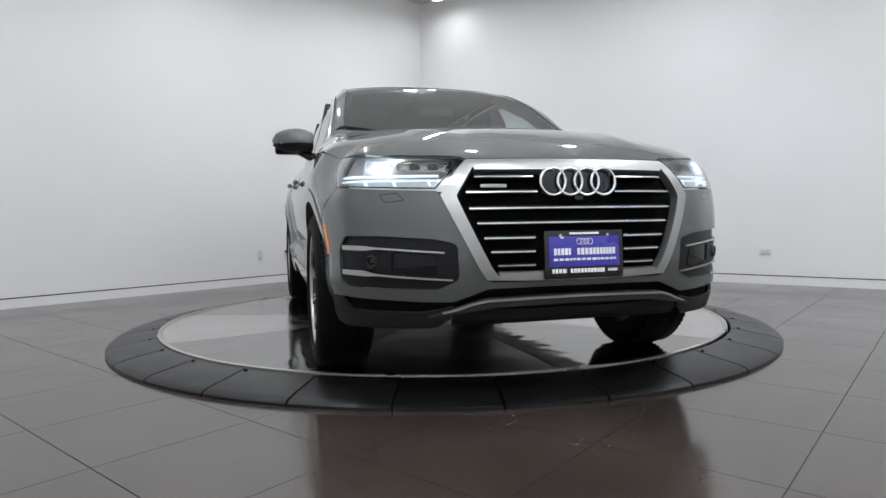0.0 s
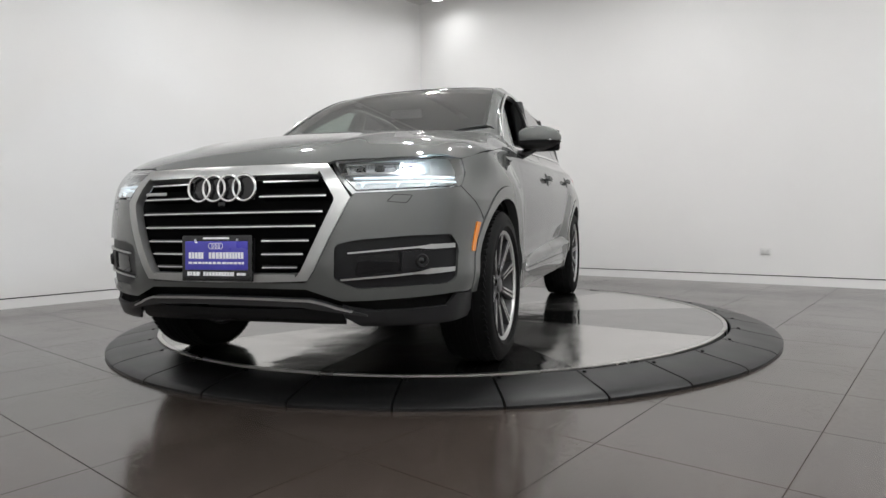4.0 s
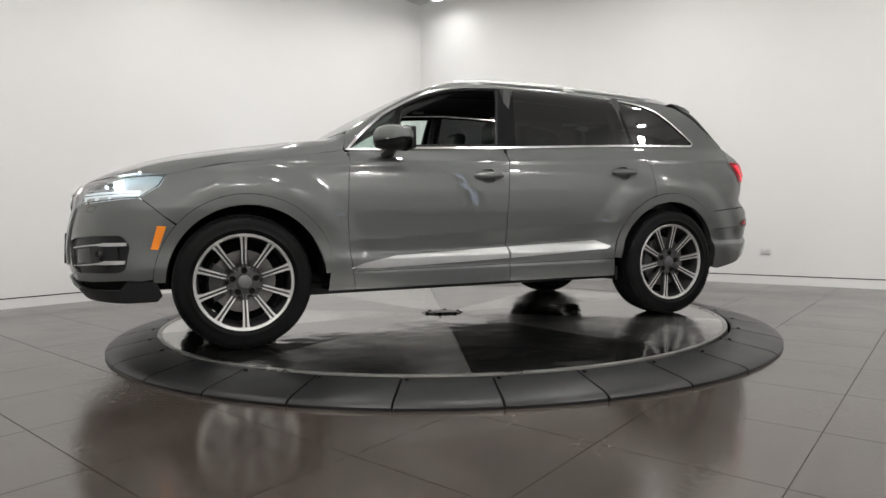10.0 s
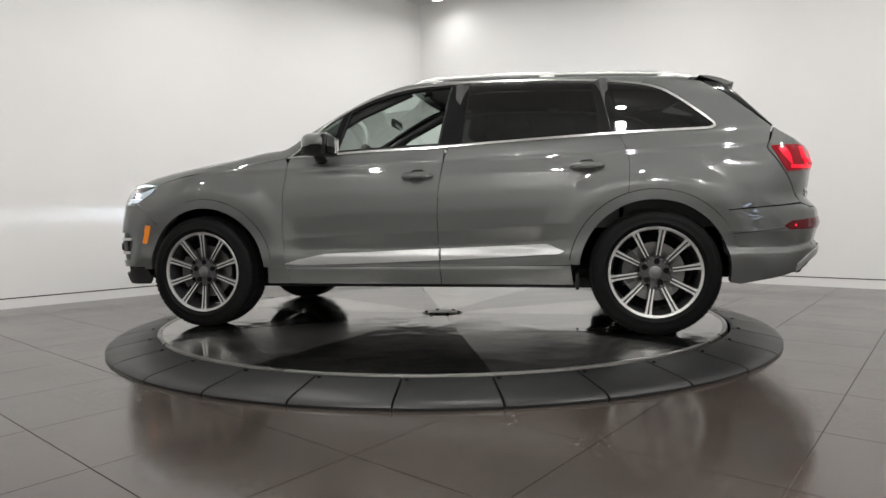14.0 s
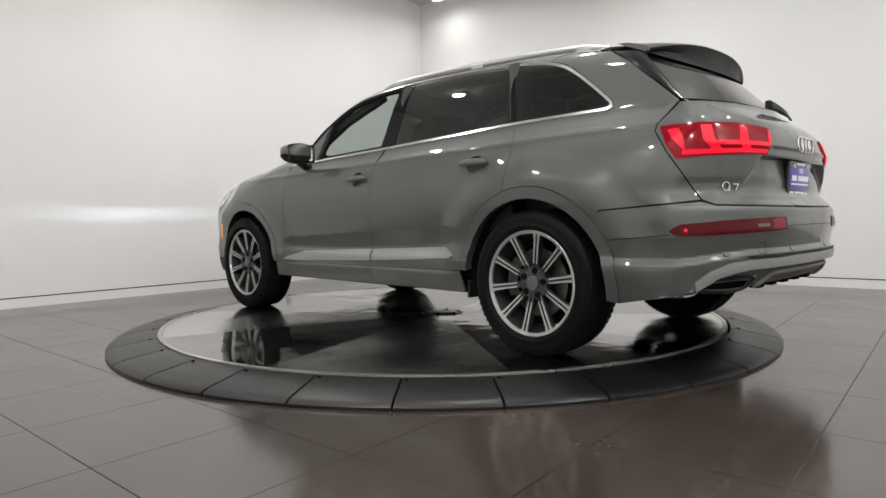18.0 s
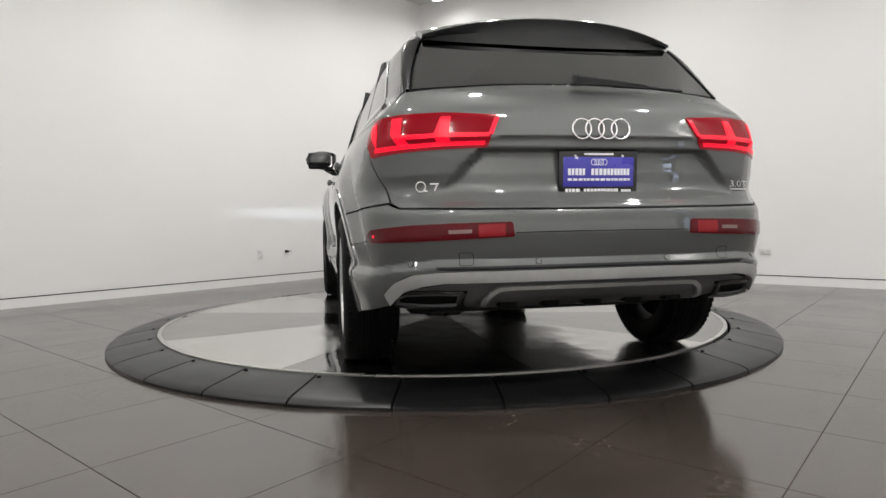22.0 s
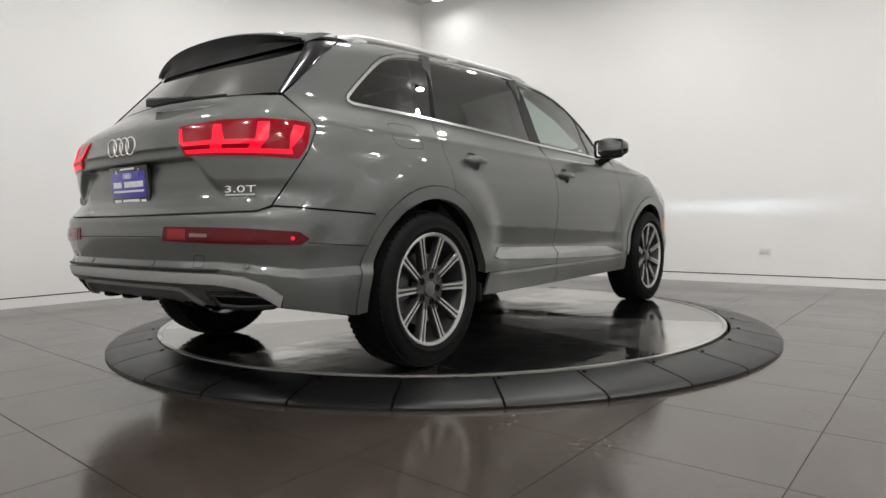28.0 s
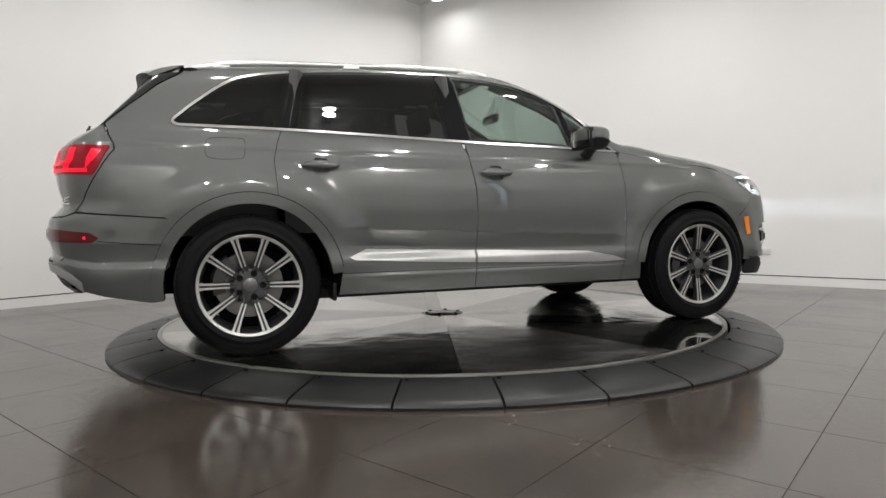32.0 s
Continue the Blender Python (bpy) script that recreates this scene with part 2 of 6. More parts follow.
# Emission of the added lamp ring, strong enough to brighten the ceiling.
HALO_GLOW = simple("lit_lamp_rim", (1, 1, 1), 0.3, emit=(1.0, 0.98, 0.95), power=60.0)
LAMP_GLOW = simple("lit_lamp_face", (1, 1, 1), 0.3, emit=(1.0, 0.98, 0.95), power=14.0)


# ---------------------------------------------------------------- mesh helpers
def mesh_object(name, verts, faces, material, parent=None, label="", smooth=False, normals=None, shared=None):
    me = bpy.data.meshes.new(name)
    me.from_pydata([tuple(v) for v in verts], [], [tuple(f) for f in faces])
    me.materials.append(material)
    if smooth:
        me.polygons.foreach_set("use_smooth", [True] * len(me.polygons))
    if normals is not None:
        me.normals_split_custom_set_from_vertices([tuple(n) for n in normals])
    ob = new(name, me)
    if parent:
        ob.parent = parent
    if label:
        tagged(ob, label)
    return ob


def part(name, bm, material, parent=None, label="", smooth=True, angle=40):
    """Links a bmesh as one mesh object under a thing or a part."""
    bmesh.ops.recalc_face_normals(bm, faces=bm.faces)
    for f in bm.faces:
        f.smooth = smooth
    for e in bm.edges:
        if len(e.link_faces) == 2 and e.calc_face_angle(0) > radians(angle):
            e.smooth = False
    me = bpy.data.meshes.new(name)
    bm.to_mesh(me)
    bm.free()
    me.materials.append(material)
    ob = new(name, me)
    if parent:
        ob.parent = parent
    if label:
        tagged(ob, label)
    return ob


def box_bm(sx, sy, sz, centre=(0, 0, 0), bevel=0.0, seg=2, bm=None):
    bm = bm or bmesh.new()
    made = bmesh.ops.create_cube(bm, size=1.0)["verts"]
    bmesh.ops.scale(bm, vec=(sx, sy, sz), verts=made)
    bmesh.ops.translate(bm, vec=centre, verts=made)
    if bevel:
        edges = list({e for v in made for e in v.link_edges})
        bmesh.ops.bevel(bm, geom=edges, offset=bevel, segments=seg, profile=0.6, affect="EDGES")
    return bm


def lathe_bm(profile, steps=48, axis="y", sweep=360.0, bm=None):
    """Turns a profile of (radius, height) about an axis; the height runs along the axis."""
    bm = bm or bmesh.new()
    rings = []
    closed = sweep >= 359.9
    n = steps if closed else steps + 1
    for i in range(n):
        a = radians(sweep) * i / steps
        ring = []
        for r, h in profile:
            c, s = r * math.cos(a), r * math.sin(a)
            ring.append(bm.verts.new((c, h, s) if axis == "y" else ((c, s, h) if axis == "z" else (h, c, s))))
        rings.append(ring)
    for i in range(n if closed else n - 1):
        p, q = rings[i], rings[(i + 1) % n]
        for j in range(len(profile) - 1):
            bm.faces.new((p[j], q[j], q[j + 1], p[j + 1]))
    bmesh.ops.remove_doubles(bm, verts=bm.verts, dist=1e-5)
    return bm


def tube_bm(points, radius, sides=8, flat=1.0, bm=None, closed=False):
    """A rod along points; flat squeezes it in its upright direction."""
    bm = bm or bmesh.new()
    pts = [Vector(q) for q in points]
    rings = []
    n = len(pts)
    for i, q in enumerate(pts):
        a, b = (pts[(i - 1) % n], pts[(i + 1) % n]) if closed else (pts[max(i - 1, 0)], pts[min(i + 1, n - 1)])
        d = (b - a).normalized()
        side = d.cross(Vector((0, 0, 1)))
        if side.length < 1e-3:
            side = d.cross(Vector((0, 1, 0)))
        side.normalize()
        up = side.cross(d)
        rings.append([bm.verts.new(q + side * radius * math.cos(2 * math.pi * k / sides) + up * radius * flat * math.sin(2 * math.pi * k / sides)) for k in range(sides)])
    for i in range(n if closed else n - 1):
        p, q = rings[i], rings[(i + 1) % n]
        for k in range(sides):
            bm.faces.new((p[k], p[(k + 1) % sides], q[(k + 1) % sides], q[k]))
    if not closed:
        bm.faces.new(rings[0])
        bm.faces.new(rings[-1])
    return bm


# ---------------------------------------------------------------- the room
CORNER = Vector((-0.282, 5.562, 0))
LEFT_FAR = Vector((-4.20, 1.15, 0))
RIGHT_FAR = Vector((4.547, 1.616, 0))


def wall_run(name, p, q, label):
    """An upright wall from p to q (room on its right), with a recessed shadow line above its base board."""
    d = (q - p).normalized()
    out = Vector((-d.y, d.x, 0))
    frame_m = Matrix.Translation(p) @ Matrix(((d.x, out.x, 0, 0), (d.y, out.y, 0, 0), (0, 0, 1, 0), (0, 0, 0, 1)))
    length = (q - p).length
    bm = box_bm(length, 0.2, CEILING - 0.104, (length / 2, 0.1, 0.104 + (CEILING - 0.104) / 2))
    w = part(name, bm, WALL, label=label, smooth=False)
    w.matrix_basis = frame_m
    tagged(w, kind="structure", category="wall")
    # The reveal is coloured near black: its shade is put into the colour.
    g = part("shadow_gap", box_bm(length, 0.18, 0.012, (length / 2, 0.112, 0.098)), GAP, w, smooth=False)
    b = part("baseboard", box_bm(length, 0.2, 0.092, (length / 2, 0.101, 0.046)), WALL, label="white flush base board under a dark shadow line", smooth=False)
    b.matrix_basis = frame_m
    tagged(b, kind="structure", category="baseboard")
    return w


left_end = CORNER + (LEFT_FAR - CORNER).normalized() * 9.4
right_end = CORNER + (RIGHT_FAR - CORNER).normalized() * 9.4
back = left_end + right_end - CORNER
wall_run("wall_left", left_end, CORNER, "smooth white painted plaster wall of the photo bay")
wall_run("wall_right", CORNER, right_end, "smooth white painted plaster wall of the photo bay")
# Unseen walls, placed to close the room and bounce light onto the car.
wall_run("wall_back", right_end, back, "unseen white wall added behind the viewer to close the room")
wall_run("wall_side", back, left_end, "unseen white wall added behind the viewer to close the room")

cx = (CORNER + back) / 2
ceiling = part("ceiling", box_bm(16, 16, 0.2, (0, 0, CEILING + 0.1)), CEIL, smooth=False)
ceiling.matrix_basis = Matrix.Translation(cx) @ GRID
tagged(ceiling, "plain light grey ceiling", "ceiling", kind="structure")

floor = part("floor", box_bm(16, 16, 0.2, (0, 0, -0.1045)), GROUT, smooth=False)
floor.matrix_basis = Matrix.Translation(cx) @ GRID
tagged(floor, "polished grey brown porcelain tile floor with thin dark joints", "floor", kind="structure")


def ceiling_lamp(x, y, power, size=0.115, rim=None):
    """A round spot hung on a short stem: dark can, lit face, and an added ring for the ceiling's halo."""
    lamp = new("ceiling_spotlight")
    lamp.location = (x, y, CEILING)
    part("stem", lathe_bm([(0.0, 0.0), (0.045, 0.0), (0.045, -0.02), (0.012, -0.025), (0.012, -0.09)], 12, "z"), OUTLETWHITE, lamp)
    part("housing", lathe_bm([(0.0, -0.08), (size * 0.60, -0.08), (size * 0.72, -0.10), (size * 0.72, -0.155)], 24, "z"), DARKTRIM, lamp, "dark round lamp can")
    part("glow_rim", lathe_bm([(size * 0.72, -0.156), (size * 0.80, -0.159), (size * 0.80, -0.172), (size * 0.68, -0.176)], 24, "z"), rim or HALO_GLOW, lamp, "added ring for the halo on the ceiling")
    part("lamp_face", lathe_bm([(0.0, -0.175), (size * 0.67, -0.175)], 24, "z"), LAMP_GLOW, lamp, "bright lit lamp face")
    tagged(lamp, "round dark ceiling spotlight on a stem, switched on", "ceiling lamp", group="ceiling spotlights")
    data = bpy.data.lights.new("spot_light", "AREA")
    data.shape, data.size, data.energy, data.color = "DISK", size * 1.3, power * 0.74, (1.0, 0.985, 0.955)
    data.spread = radians(170)
    light = new("spot_light", data)
    light.location = (x, y, CEILING - 0.181)
    return lamp


for a_ in (-4.7, -2.3, 0.1, 2.45):
    for b_ in (-2.3, 0.4, 3.1, 5.2):
        q = on_grid(a_, b_)
        # Unseen spots behind the viewer, added and set stronger to brighten the car.
        if q.y < -4.5:
            ceiling_lamp(q.x, q.y, 66.0)
            continue
        ceiling_lamp(q.x, q.y, (22.0 if a_ < -2 or b_ > 3 else 39.0) if a_ > 2 or b_ < -2 else 39.0)
q = on_grid(3.70, -2.98)
ceiling_lamp(q.x, q.y, 6.0, rim=OUTLETWHITE)

# ---------------------------------------------------------------- the turntable
R_DECK, R_RIM = 2.012, 2.320


def turntable():
    base = new("turntable_ramp")
    n = 31
    step = 360.0 / n
    bm0 = bmesh.new()
    prof = [(R_DECK + 0.012, DECK_Z - 0.004), (R_DECK + 0.03, DECK_Z), (R_RIM - 0.05, 0.036), (R_RIM - 0.012, 0.024), (R_RIM, 0.014), (R_RIM, 0.0), (R_DECK + 0.012, 0.0)]
    gap = 0.14
    k = 6
    rings = []
    for i in range(k + 1):
        a = radians(gap + (step - 2 * gap) * i / k)
        rings.append([bm0.verts.new((r * math.cos(a), r * math.sin(a), z)) for r, z in prof])
    for i in range(k):
        for j in range(len(prof)):
            jj = (j + 1) % len(prof)
            bm0.faces.new((rings[i][j], rings[i + 1][j], rings[i + 1][jj], rings[i][jj]))
    bm0.faces.new(rings[0])
    bm0.faces.new(rings[-1][::-1])
    seg = part("ramp_segment", bm0, RUBBER, base)
    bolt = part("bolt", lathe_bm([(0, 0.006), (0.008, 0.006), (0.011, 0.0)], 10, "z"), GAP, seg)
    ab = radians(step * 0.06)
    bolt.location = ((R_DECK + 0.055) * math.cos(ab), (R_DECK + 0.055) * math.sin(ab), DECK_Z - 0.005)
    seg.rotation_euler[2] = radians(-95.6)
    for i in range(1, n):
        s = new("ramp_segment", seg.data)
        s.parent = base
        s.rotation_euler[2] = radians(-95.6 + step * i)
        c = new("bolt", bolt.data)
        c.parent = s
        c.location = bolt.location
    part("edge_skirt", lathe_bm([(R_DECK + 0.008, 0.0), (R_DECK + 0.008, DECK_Z - 0.012)], 96, "z"), GAP, base)
    base.location = (0.010, 0, 0)
    tagged(base, "low black rubber ramp ring of bolted segments round the turntable", "turntable ramp")

    deck = new("turntable_deck")
    nn = 10
    for i in range(nn):
        bm = bmesh.new()
        a0, a1 = 2 * math.pi * i / nn + 0.0107, 2 * math.pi * (i + 1) / nn + 0.0087
        top = [bm.verts.new((0.16 * math.cos(a0 + (a1 - a0) * t / 4), 0.16 * math.sin(a0 + (a1 - a0) * t / 4), DECK_Z)) for t in range(5)]
        rim = [bm.verts.new(((R_DECK - 0.028) * math.cos(a0 + (a1 - a0) * t / 24), (R_DECK - 0.028) * math.sin(a0 + (a1 - a0) * t / 24), DECK_Z)) for t in range(24, -1, -1)]
        bm.faces.new(top + rim)
        part("deck_sheet", bm, STEELS[(i + 1) % 2], deck, smooth=False)
    part("deck_edge", lathe_bm([(R_DECK - 0.026, DECK_Z - 0.002), (R_DECK - 0.026, DECK_Z + 0.003), (R_DECK, DECK_Z + 0.003), (R_DECK + 0.003, DECK_Z - 0.03)], 128, "z"), RINGSTEEL, deck, "bare worn steel edge band")
    part("centre_cover", lathe_bm([(0, 0.006), (0.10, 0.006), (0.105, 0.003), (0.15, 0.003), (0.158, -0.002)], 40, "z"), RINGSTEEL, deck, "round bolted steel centre cover").location = (0, 0, DECK_Z)
    for k in range(6):
        a = radians(60 * k)
        part("bolt", lathe_bm([(0, 0.012), (0.012, 0.012), (0.014, 0.004)], 6, "z"), GAP, deck).location = (0.127 * math.cos(a), 0.127 * math.sin(a), DECK_Z)
    part("deck_drum", lathe_bm([(0, DECK_Z - 0.004), (R_DECK - 0.01, DECK_Z - 0.004), (R_DECK - 0.01, 0.01)], 64, "z"), GAP, deck)
    tagged(deck, "round brushed steel turntable deck of ten sheets, scuffed", "turntable")
    return base, deck


ramp, deck = turntable()


# ---------------------------------------------------------------- the car's skin, as a smooth solid
def spline(pairs):
    xs = np.array([q[0] for q in pairs], float)
    ys = np.array([q[1] for q in pairs], float)
    h = np.diff(xs)
    s = np.diff(ys) / h
    m = np.empty_like(xs)
    m[0], m[-1] = s[0], s[-1]
    m[1:-1] = (s[:-1] * h[1:] + s[1:] * h[:-1]) / (h[:-1] + h[1:])

    def exact(x):
        i = np.clip(np.searchsorted(xs, x) - 1, 0, len(h) - 1)
        t = (x - xs[i]) / h[i]
        tc = np.clip(t, 0, 1)
        a, b, c, d = ys[i], ys[i + 1], m[i] * h[i], m[i + 1] * h[i]
        v = (2 * tc**3 - 3 * tc**2 + 1) * a + (tc**3 - 2 * tc**2 + tc) * c + (-2 * tc**3 + 3 * tc**2) * b + (tc**3 - tc**2) * d
        return v + np.where(t > 1, (t - 1) * d, 0) + np.where(t < 0, t * c, 0)

    # even cells with cubic steps, quick to look up
    lo, hi, n = xs[0] - 0.6, xs[-1] + 0.6, 400
    w = (hi - lo) / n
    g = lo + w * np.arange(n + 1)
    gy = exact(g)
    gs = np.gradient(gy, w)
    c2 = 3 * (gy[1:] - gy[:-1]) - w * (2 * gs[:-1] + gs[1:])
    c3 = 2 * (gy[:-1] - gy[1:]) + w * (gs[:-1] + gs[1:])
    c0, c1 = gy[:-1], gs[:-1] * w

    def at(x):
        q = (x - lo) / w
        i = np.minimum(np.maximum(q.astype(int), 0), n - 1)
        t = q - i
        return c0[i] + t * (c1[i] + t * (c2[i] + t * c3[i]))

    return at


def smax(a, b, k):
    h = np.maximum(k - np.abs(a - b), 0) / k
    return np.maximum(a, b) + h * h * k / 4


def smin(a, b, k):
    return -smax(-a, -b, k)


def step01(e0, e1, v):
    t = np.clip((v - e0) / (e1 - e0), 0, 1)
    return t * t * (3 - 2 * t)


HUB_F, HUB_R, HUB_Z, ARCH = 1.497, -1.497, 0.380, 0.437
ARCH_F, ARCH_R = 1.470, -1.488
side_w = spline([(0.15, 0.85), (0.22, 0.885), (0.30, 0.918), (0.38, 0.935), (0.46, 0.940), (0.56, 0.931), (0.63, 0.933), (0.70, 0.941), (0.82, 0.952), (0.90, 0.950), (0.95, 0.942), (1.03, 0.925), (1.09, 0.902), (1.15, 0.866), (1.22, 0.81), (1.3, 0.73)])
side_taper = spline([(-2.5, 0.105), (-2.2, 0.047), (-1.9, 0.015), (-1.5, 0.0), (-0.6, 0.0), (0.3, 0.002), (1.0, 0.006), (1.5, 0.009), (1.9, 0.031), (2.1, 0.055), (2.4, 0.12)])
front_c = spline([(0.15, 2.30), (0.25, 2.40), (0.33, 2.445), (0.42, 2.47), (0.52, 2.485), (0.66, 2.485), (0.80, 2.463), (0.90, 2.43), (0.96, 2.385), (1.02, 2.30), (1.1, 2.1)])
front_d = spline([(0, 0), (0.3, 0.022), (0.46, 0.060), (0.58, 0.108), (0.72, 0.19), (0.82, 0.27), (0.90, 0.365), (0.95, 0.47), (1.0, 0.62)])
rear_c = spline([(0.15, -2.30), (0.28, -2.40), (0.38, -2.49), (0.46, -2.535), (0.56, -2.552), (0.70, -2.553), (0.755, -2.542), (0.79, -2.508), (0.82, -2.488), (0.90, -2.496), (0.985, -2.504), (1.06, -2.496), (1.11, -2.480), (1.155, -2.448), (1.20, -2.385), (1.25, -2.29), (1.35, -2.1)])
rear_d = spline([(0, 0), (0.3, 0.010), (0.5, 0.036), (0.67, 0.087), (0.78, 0.153), (0.86, 0.242), (0.91, 0.33), (0.96, 0.48)])
hood_z = spline([(-2.6, 1.22), (-2.2, 1.27), (-1.8, 1.262), (-1.2, 1.238), (-0.5, 1.212), (0.2, 1.19), (0.7, 1.20), (1.0, 1.240), (1.3, 1.226), (1.6, 1.187), (1.9, 1.132), (2.15, 1.064), (2.3, 1.007), (2.42, 0.955), (2.55, 0.88)])
bottom_z = spline([(-2.6, 0.42), (-2.3, 0.33), (-1.95, 0.29), (-1.0, 0.27), (0, 0.262), (1.0, 0.265), (1.9, 0.262), (2.2, 0.272), (2.4, 0.30), (2.55, 0.36)])
cabin_w = spline([(1.0, 0.90), (1.10, 0.862), (1.19, 0.826), (1.30, 0.788), (1.42, 0.753), (1.52, 0.718), (1.60, 0.682), (1.66, 0.644), (1.75, 0.55)])
cabin_taper = spline([(-2.5, 0.145), (-2.2, 0.073), (-1.84, 0.034), (-1.4, 0.010), (-0.8, 0.0), (0.0, 0.0), (0.5, 0.006), (0.85, 0.02), (1.1, 0.05)])
screen_z = spline([(-0.3, 1.75), (0.0, 1.720), (0.15, 1.678), (0.4, 1.577), (0.7, 1.425), (1.0, 1.250), (1.2, 1.12)])
roof_z = spline([(-2.4, 1.535), (-2.1, 1.592), (-1.8, 1.636), (-1.4, 1.675), (-0.9, 1.702), (-0.3, 1.714), (0.1, 1.704), (0.5, 1.66)])
tail_x = spline([(1.1, -2.46), (1.22, -2.360), (1.30, -2.281), (1.40, -2.181), (1.50, -2.080), (1.58, -1.995), (1.70, -1.85)])


def flare(x, z):
    """Swollen wings over the wheels: a soft blister with a rounded shelf."""
    out = 0
    for c in (ARCH_F, ARCH_R):
        r = np.hypot(x - c, (z - HUB_Z) * 1.02)
        fade = step01(0.34, 0.52, z)
        u = (0.705 - r) / 0.125
        slope = smin(0.015 * (u + np.sqrt(u * u + 0.03)), 0.030 - 0.030 * (0.585 - r), 0.010)
        out = out + slope * (0.35 + 0.65 * fade) * step01(0.86, 0.76, r)
    return out


def lower_f(x, ay, z):
    shoulder = 1.075 + 0.022 * (0.8 - x)
    crease = 0.008 * np.exp(-((z - shoulder) / 0.017) ** 2) * step01(2.0, 1.5, x) * step01(-2.35, -2.1, x)
    door = step01(1.0, 0.75, x) * step01(-1.05, -0.85, x)
    ledge = 0.010 * door * step01(0.425, 0.395, z)
    fold = 0.636 - 0.0435 * x
    scoop = ledge - 0.024 * door * np.clip((fold - z) / 0.10, 0, 1) * step01(0.49, 0.53, z)
    # rear bumper: an edge under the lamps, a tucked-in face and a second edge below
    edge = 0.622 + 0.038 * step01(-2.25, -2.5, x)
    tail = step01(-1.80, -1.97, x)
    tuck = tail * (0.021 * np.clip((edge - z) / 0.095, 0, 1) - 0.022 * np.clip((edge - 0.095 - z) / 0.032, 0, 1))
    # the wing draws in above the bumper, round the lamp
    nose = 0.050 * np.clip((z - 0.80) / 0.19, 0, 1.2) * step01(1.60, 1.93, x)
    corner = 0.012 * step01(-1.95, -2.30, x) * step01(0.77, 0.70, z)
    s1 = ay - (side_w(z) - side_taper(x) - nose + corner + flare(x, z) + crease + scoop - tuck)
    s2 = (x - (front_c(z) - front_d(ay))) * 0.9
    recess = 0.045 * step01(0.492, 0.432, ay - 0.97 * (0.985 - z)) * step01(0.990, 0.974, z) * np.clip((z - 0.80) / 0.16, 0, 1)
    s3 = ((rear_c(z) + rear_d(ay) + recess + tuck) - x) * 0.9
    # bonnet: crowned, with a soft ridge on each side that spreads towards the screen
    crown = 0.030 + 0.048 * step01(0.95, 1.40, x)
    ridge = 0.007 * np.exp(-(((ay - 0.40 - 0.16 * step01(2.25, 1.05, x)) / 0.055) ** 2)) * step01(2.28, 2.0, x) * step01(0.98, 1.2, x)
    s4 = z - (hood_z(x) - crown * (ay / 0.8) ** 2.4 + ridge)
    s5 = bottom_z(x) - z
    f = smax(s1, s4, 0.09)
    f = smax(f, s2, 0.05)
    f = smax(f, s3, 0.05)
    return smax(f, s5, 0.03)


def cabin_f(x, ay, z):
    g1 = ay - (cabin_w(z) - cabin_taper(x))
    g2 = (z - screen_z(x + 0.095 * (ay / 0.7) ** 2)) * 0.87
    g3 = z - (roof_z(x) - 0.055 * (ay / 0.65) ** 2.5)
    g4 = (tail_x(z) + 0.106 * (ay / 0.65) ** 2 - x) * 0.75
    f = smax(g1, g3, 0.10)
    f = smax(f, g2, 0.05)
    f = smax(f, g4, 0.03)
    return np.maximum(f, 1.04 - z)


def body_f(q):
    x, y, z = q[..., 0], q[..., 1], q[..., 2]
    ay = np.sqrt(y * y + 1e-8)
    return smin(lower_f(x, ay, z), cabin_f(x, ay, z), 0.035)


def gradient(q):
    e = 1e-3
    g = np.stack([body_f(q + np.eye(3)[i] * e) - body_f(q - np.eye(3)[i] * e) for i in range(3)], -1)
    return g / np.maximum(np.linalg.norm(g, axis=-1, keepdims=True), 1e-9)


def shoot(start, way, reach, off=0.0, solid=body_f):
    """First place where the rays enter the solid grown by off."""
    n = 48
    ts = np.linspace(0, reach, n + 1)
    way = np.broadcast_to(way, start.shape)
    vals = solid(start[:, None, :] + way[:, None, :] * ts[None, :, None]) - off
    inside = vals < 0
    k = np.where(inside.any(1), inside.argmax(1), n)
    k = np.maximum(k, 1)
    rows = np.arange(len(start))
    lo, hi = ts[k - 1], ts[k]
    flo, fhi = vals[rows, k - 1], vals[rows, k]
    for _ in range(9):
        mid = lo + (hi - lo) * np.clip(flo / np.where(np.abs(flo - fhi) < 1e-12, 1e-12, flo - fhi), 0.04, 0.96)
        fm = solid(start + way * mid[:, None]) - off
        neg = fm < 0
        flo = np.where(neg, flo * 0.5, fm)
        fhi = np.where(neg, fm, fhi * 0.5)
        lo, hi = np.where(neg, lo, mid), np.where(neg, mid, hi)
    return start + way * mid[:, None]


# A wrap of coordinates (u, z) round the car: u is x along the flanks and an angle past the ends.
END_F, END_R, BEND = 1.55, -1.65, 0.9


def wrap(uv, off=0.0, solid=body_f):
    u, z = uv[:, 0], uv[:, 1]
    af = np.clip((u - END_F) / BEND, 0, math.pi)
    ar = np.clip((END_R - u) / BEND, 0, math.pi)
    way = np.stack([np.sin(af) - np.sin(ar), np.where(ar > 0, np.cos(ar), np.cos(af)), 0 * u], -1)
    base = np.stack([np.clip(u, END_R, END_F), 0 * u, z], -1)
    return shoot(base + way * 1.35, -way, 1.34, off, solid)


def down(uv, off=0.0, solid=body_f):
    start = np.stack([uv[:, 0], uv[:, 1], np.full(len(uv), 2.0)], -1)
    return shoot(start, np.array([0.0, 0.0, -1.0]), 1.6, off, solid)


ROOT2 = math.sqrt(0.5)


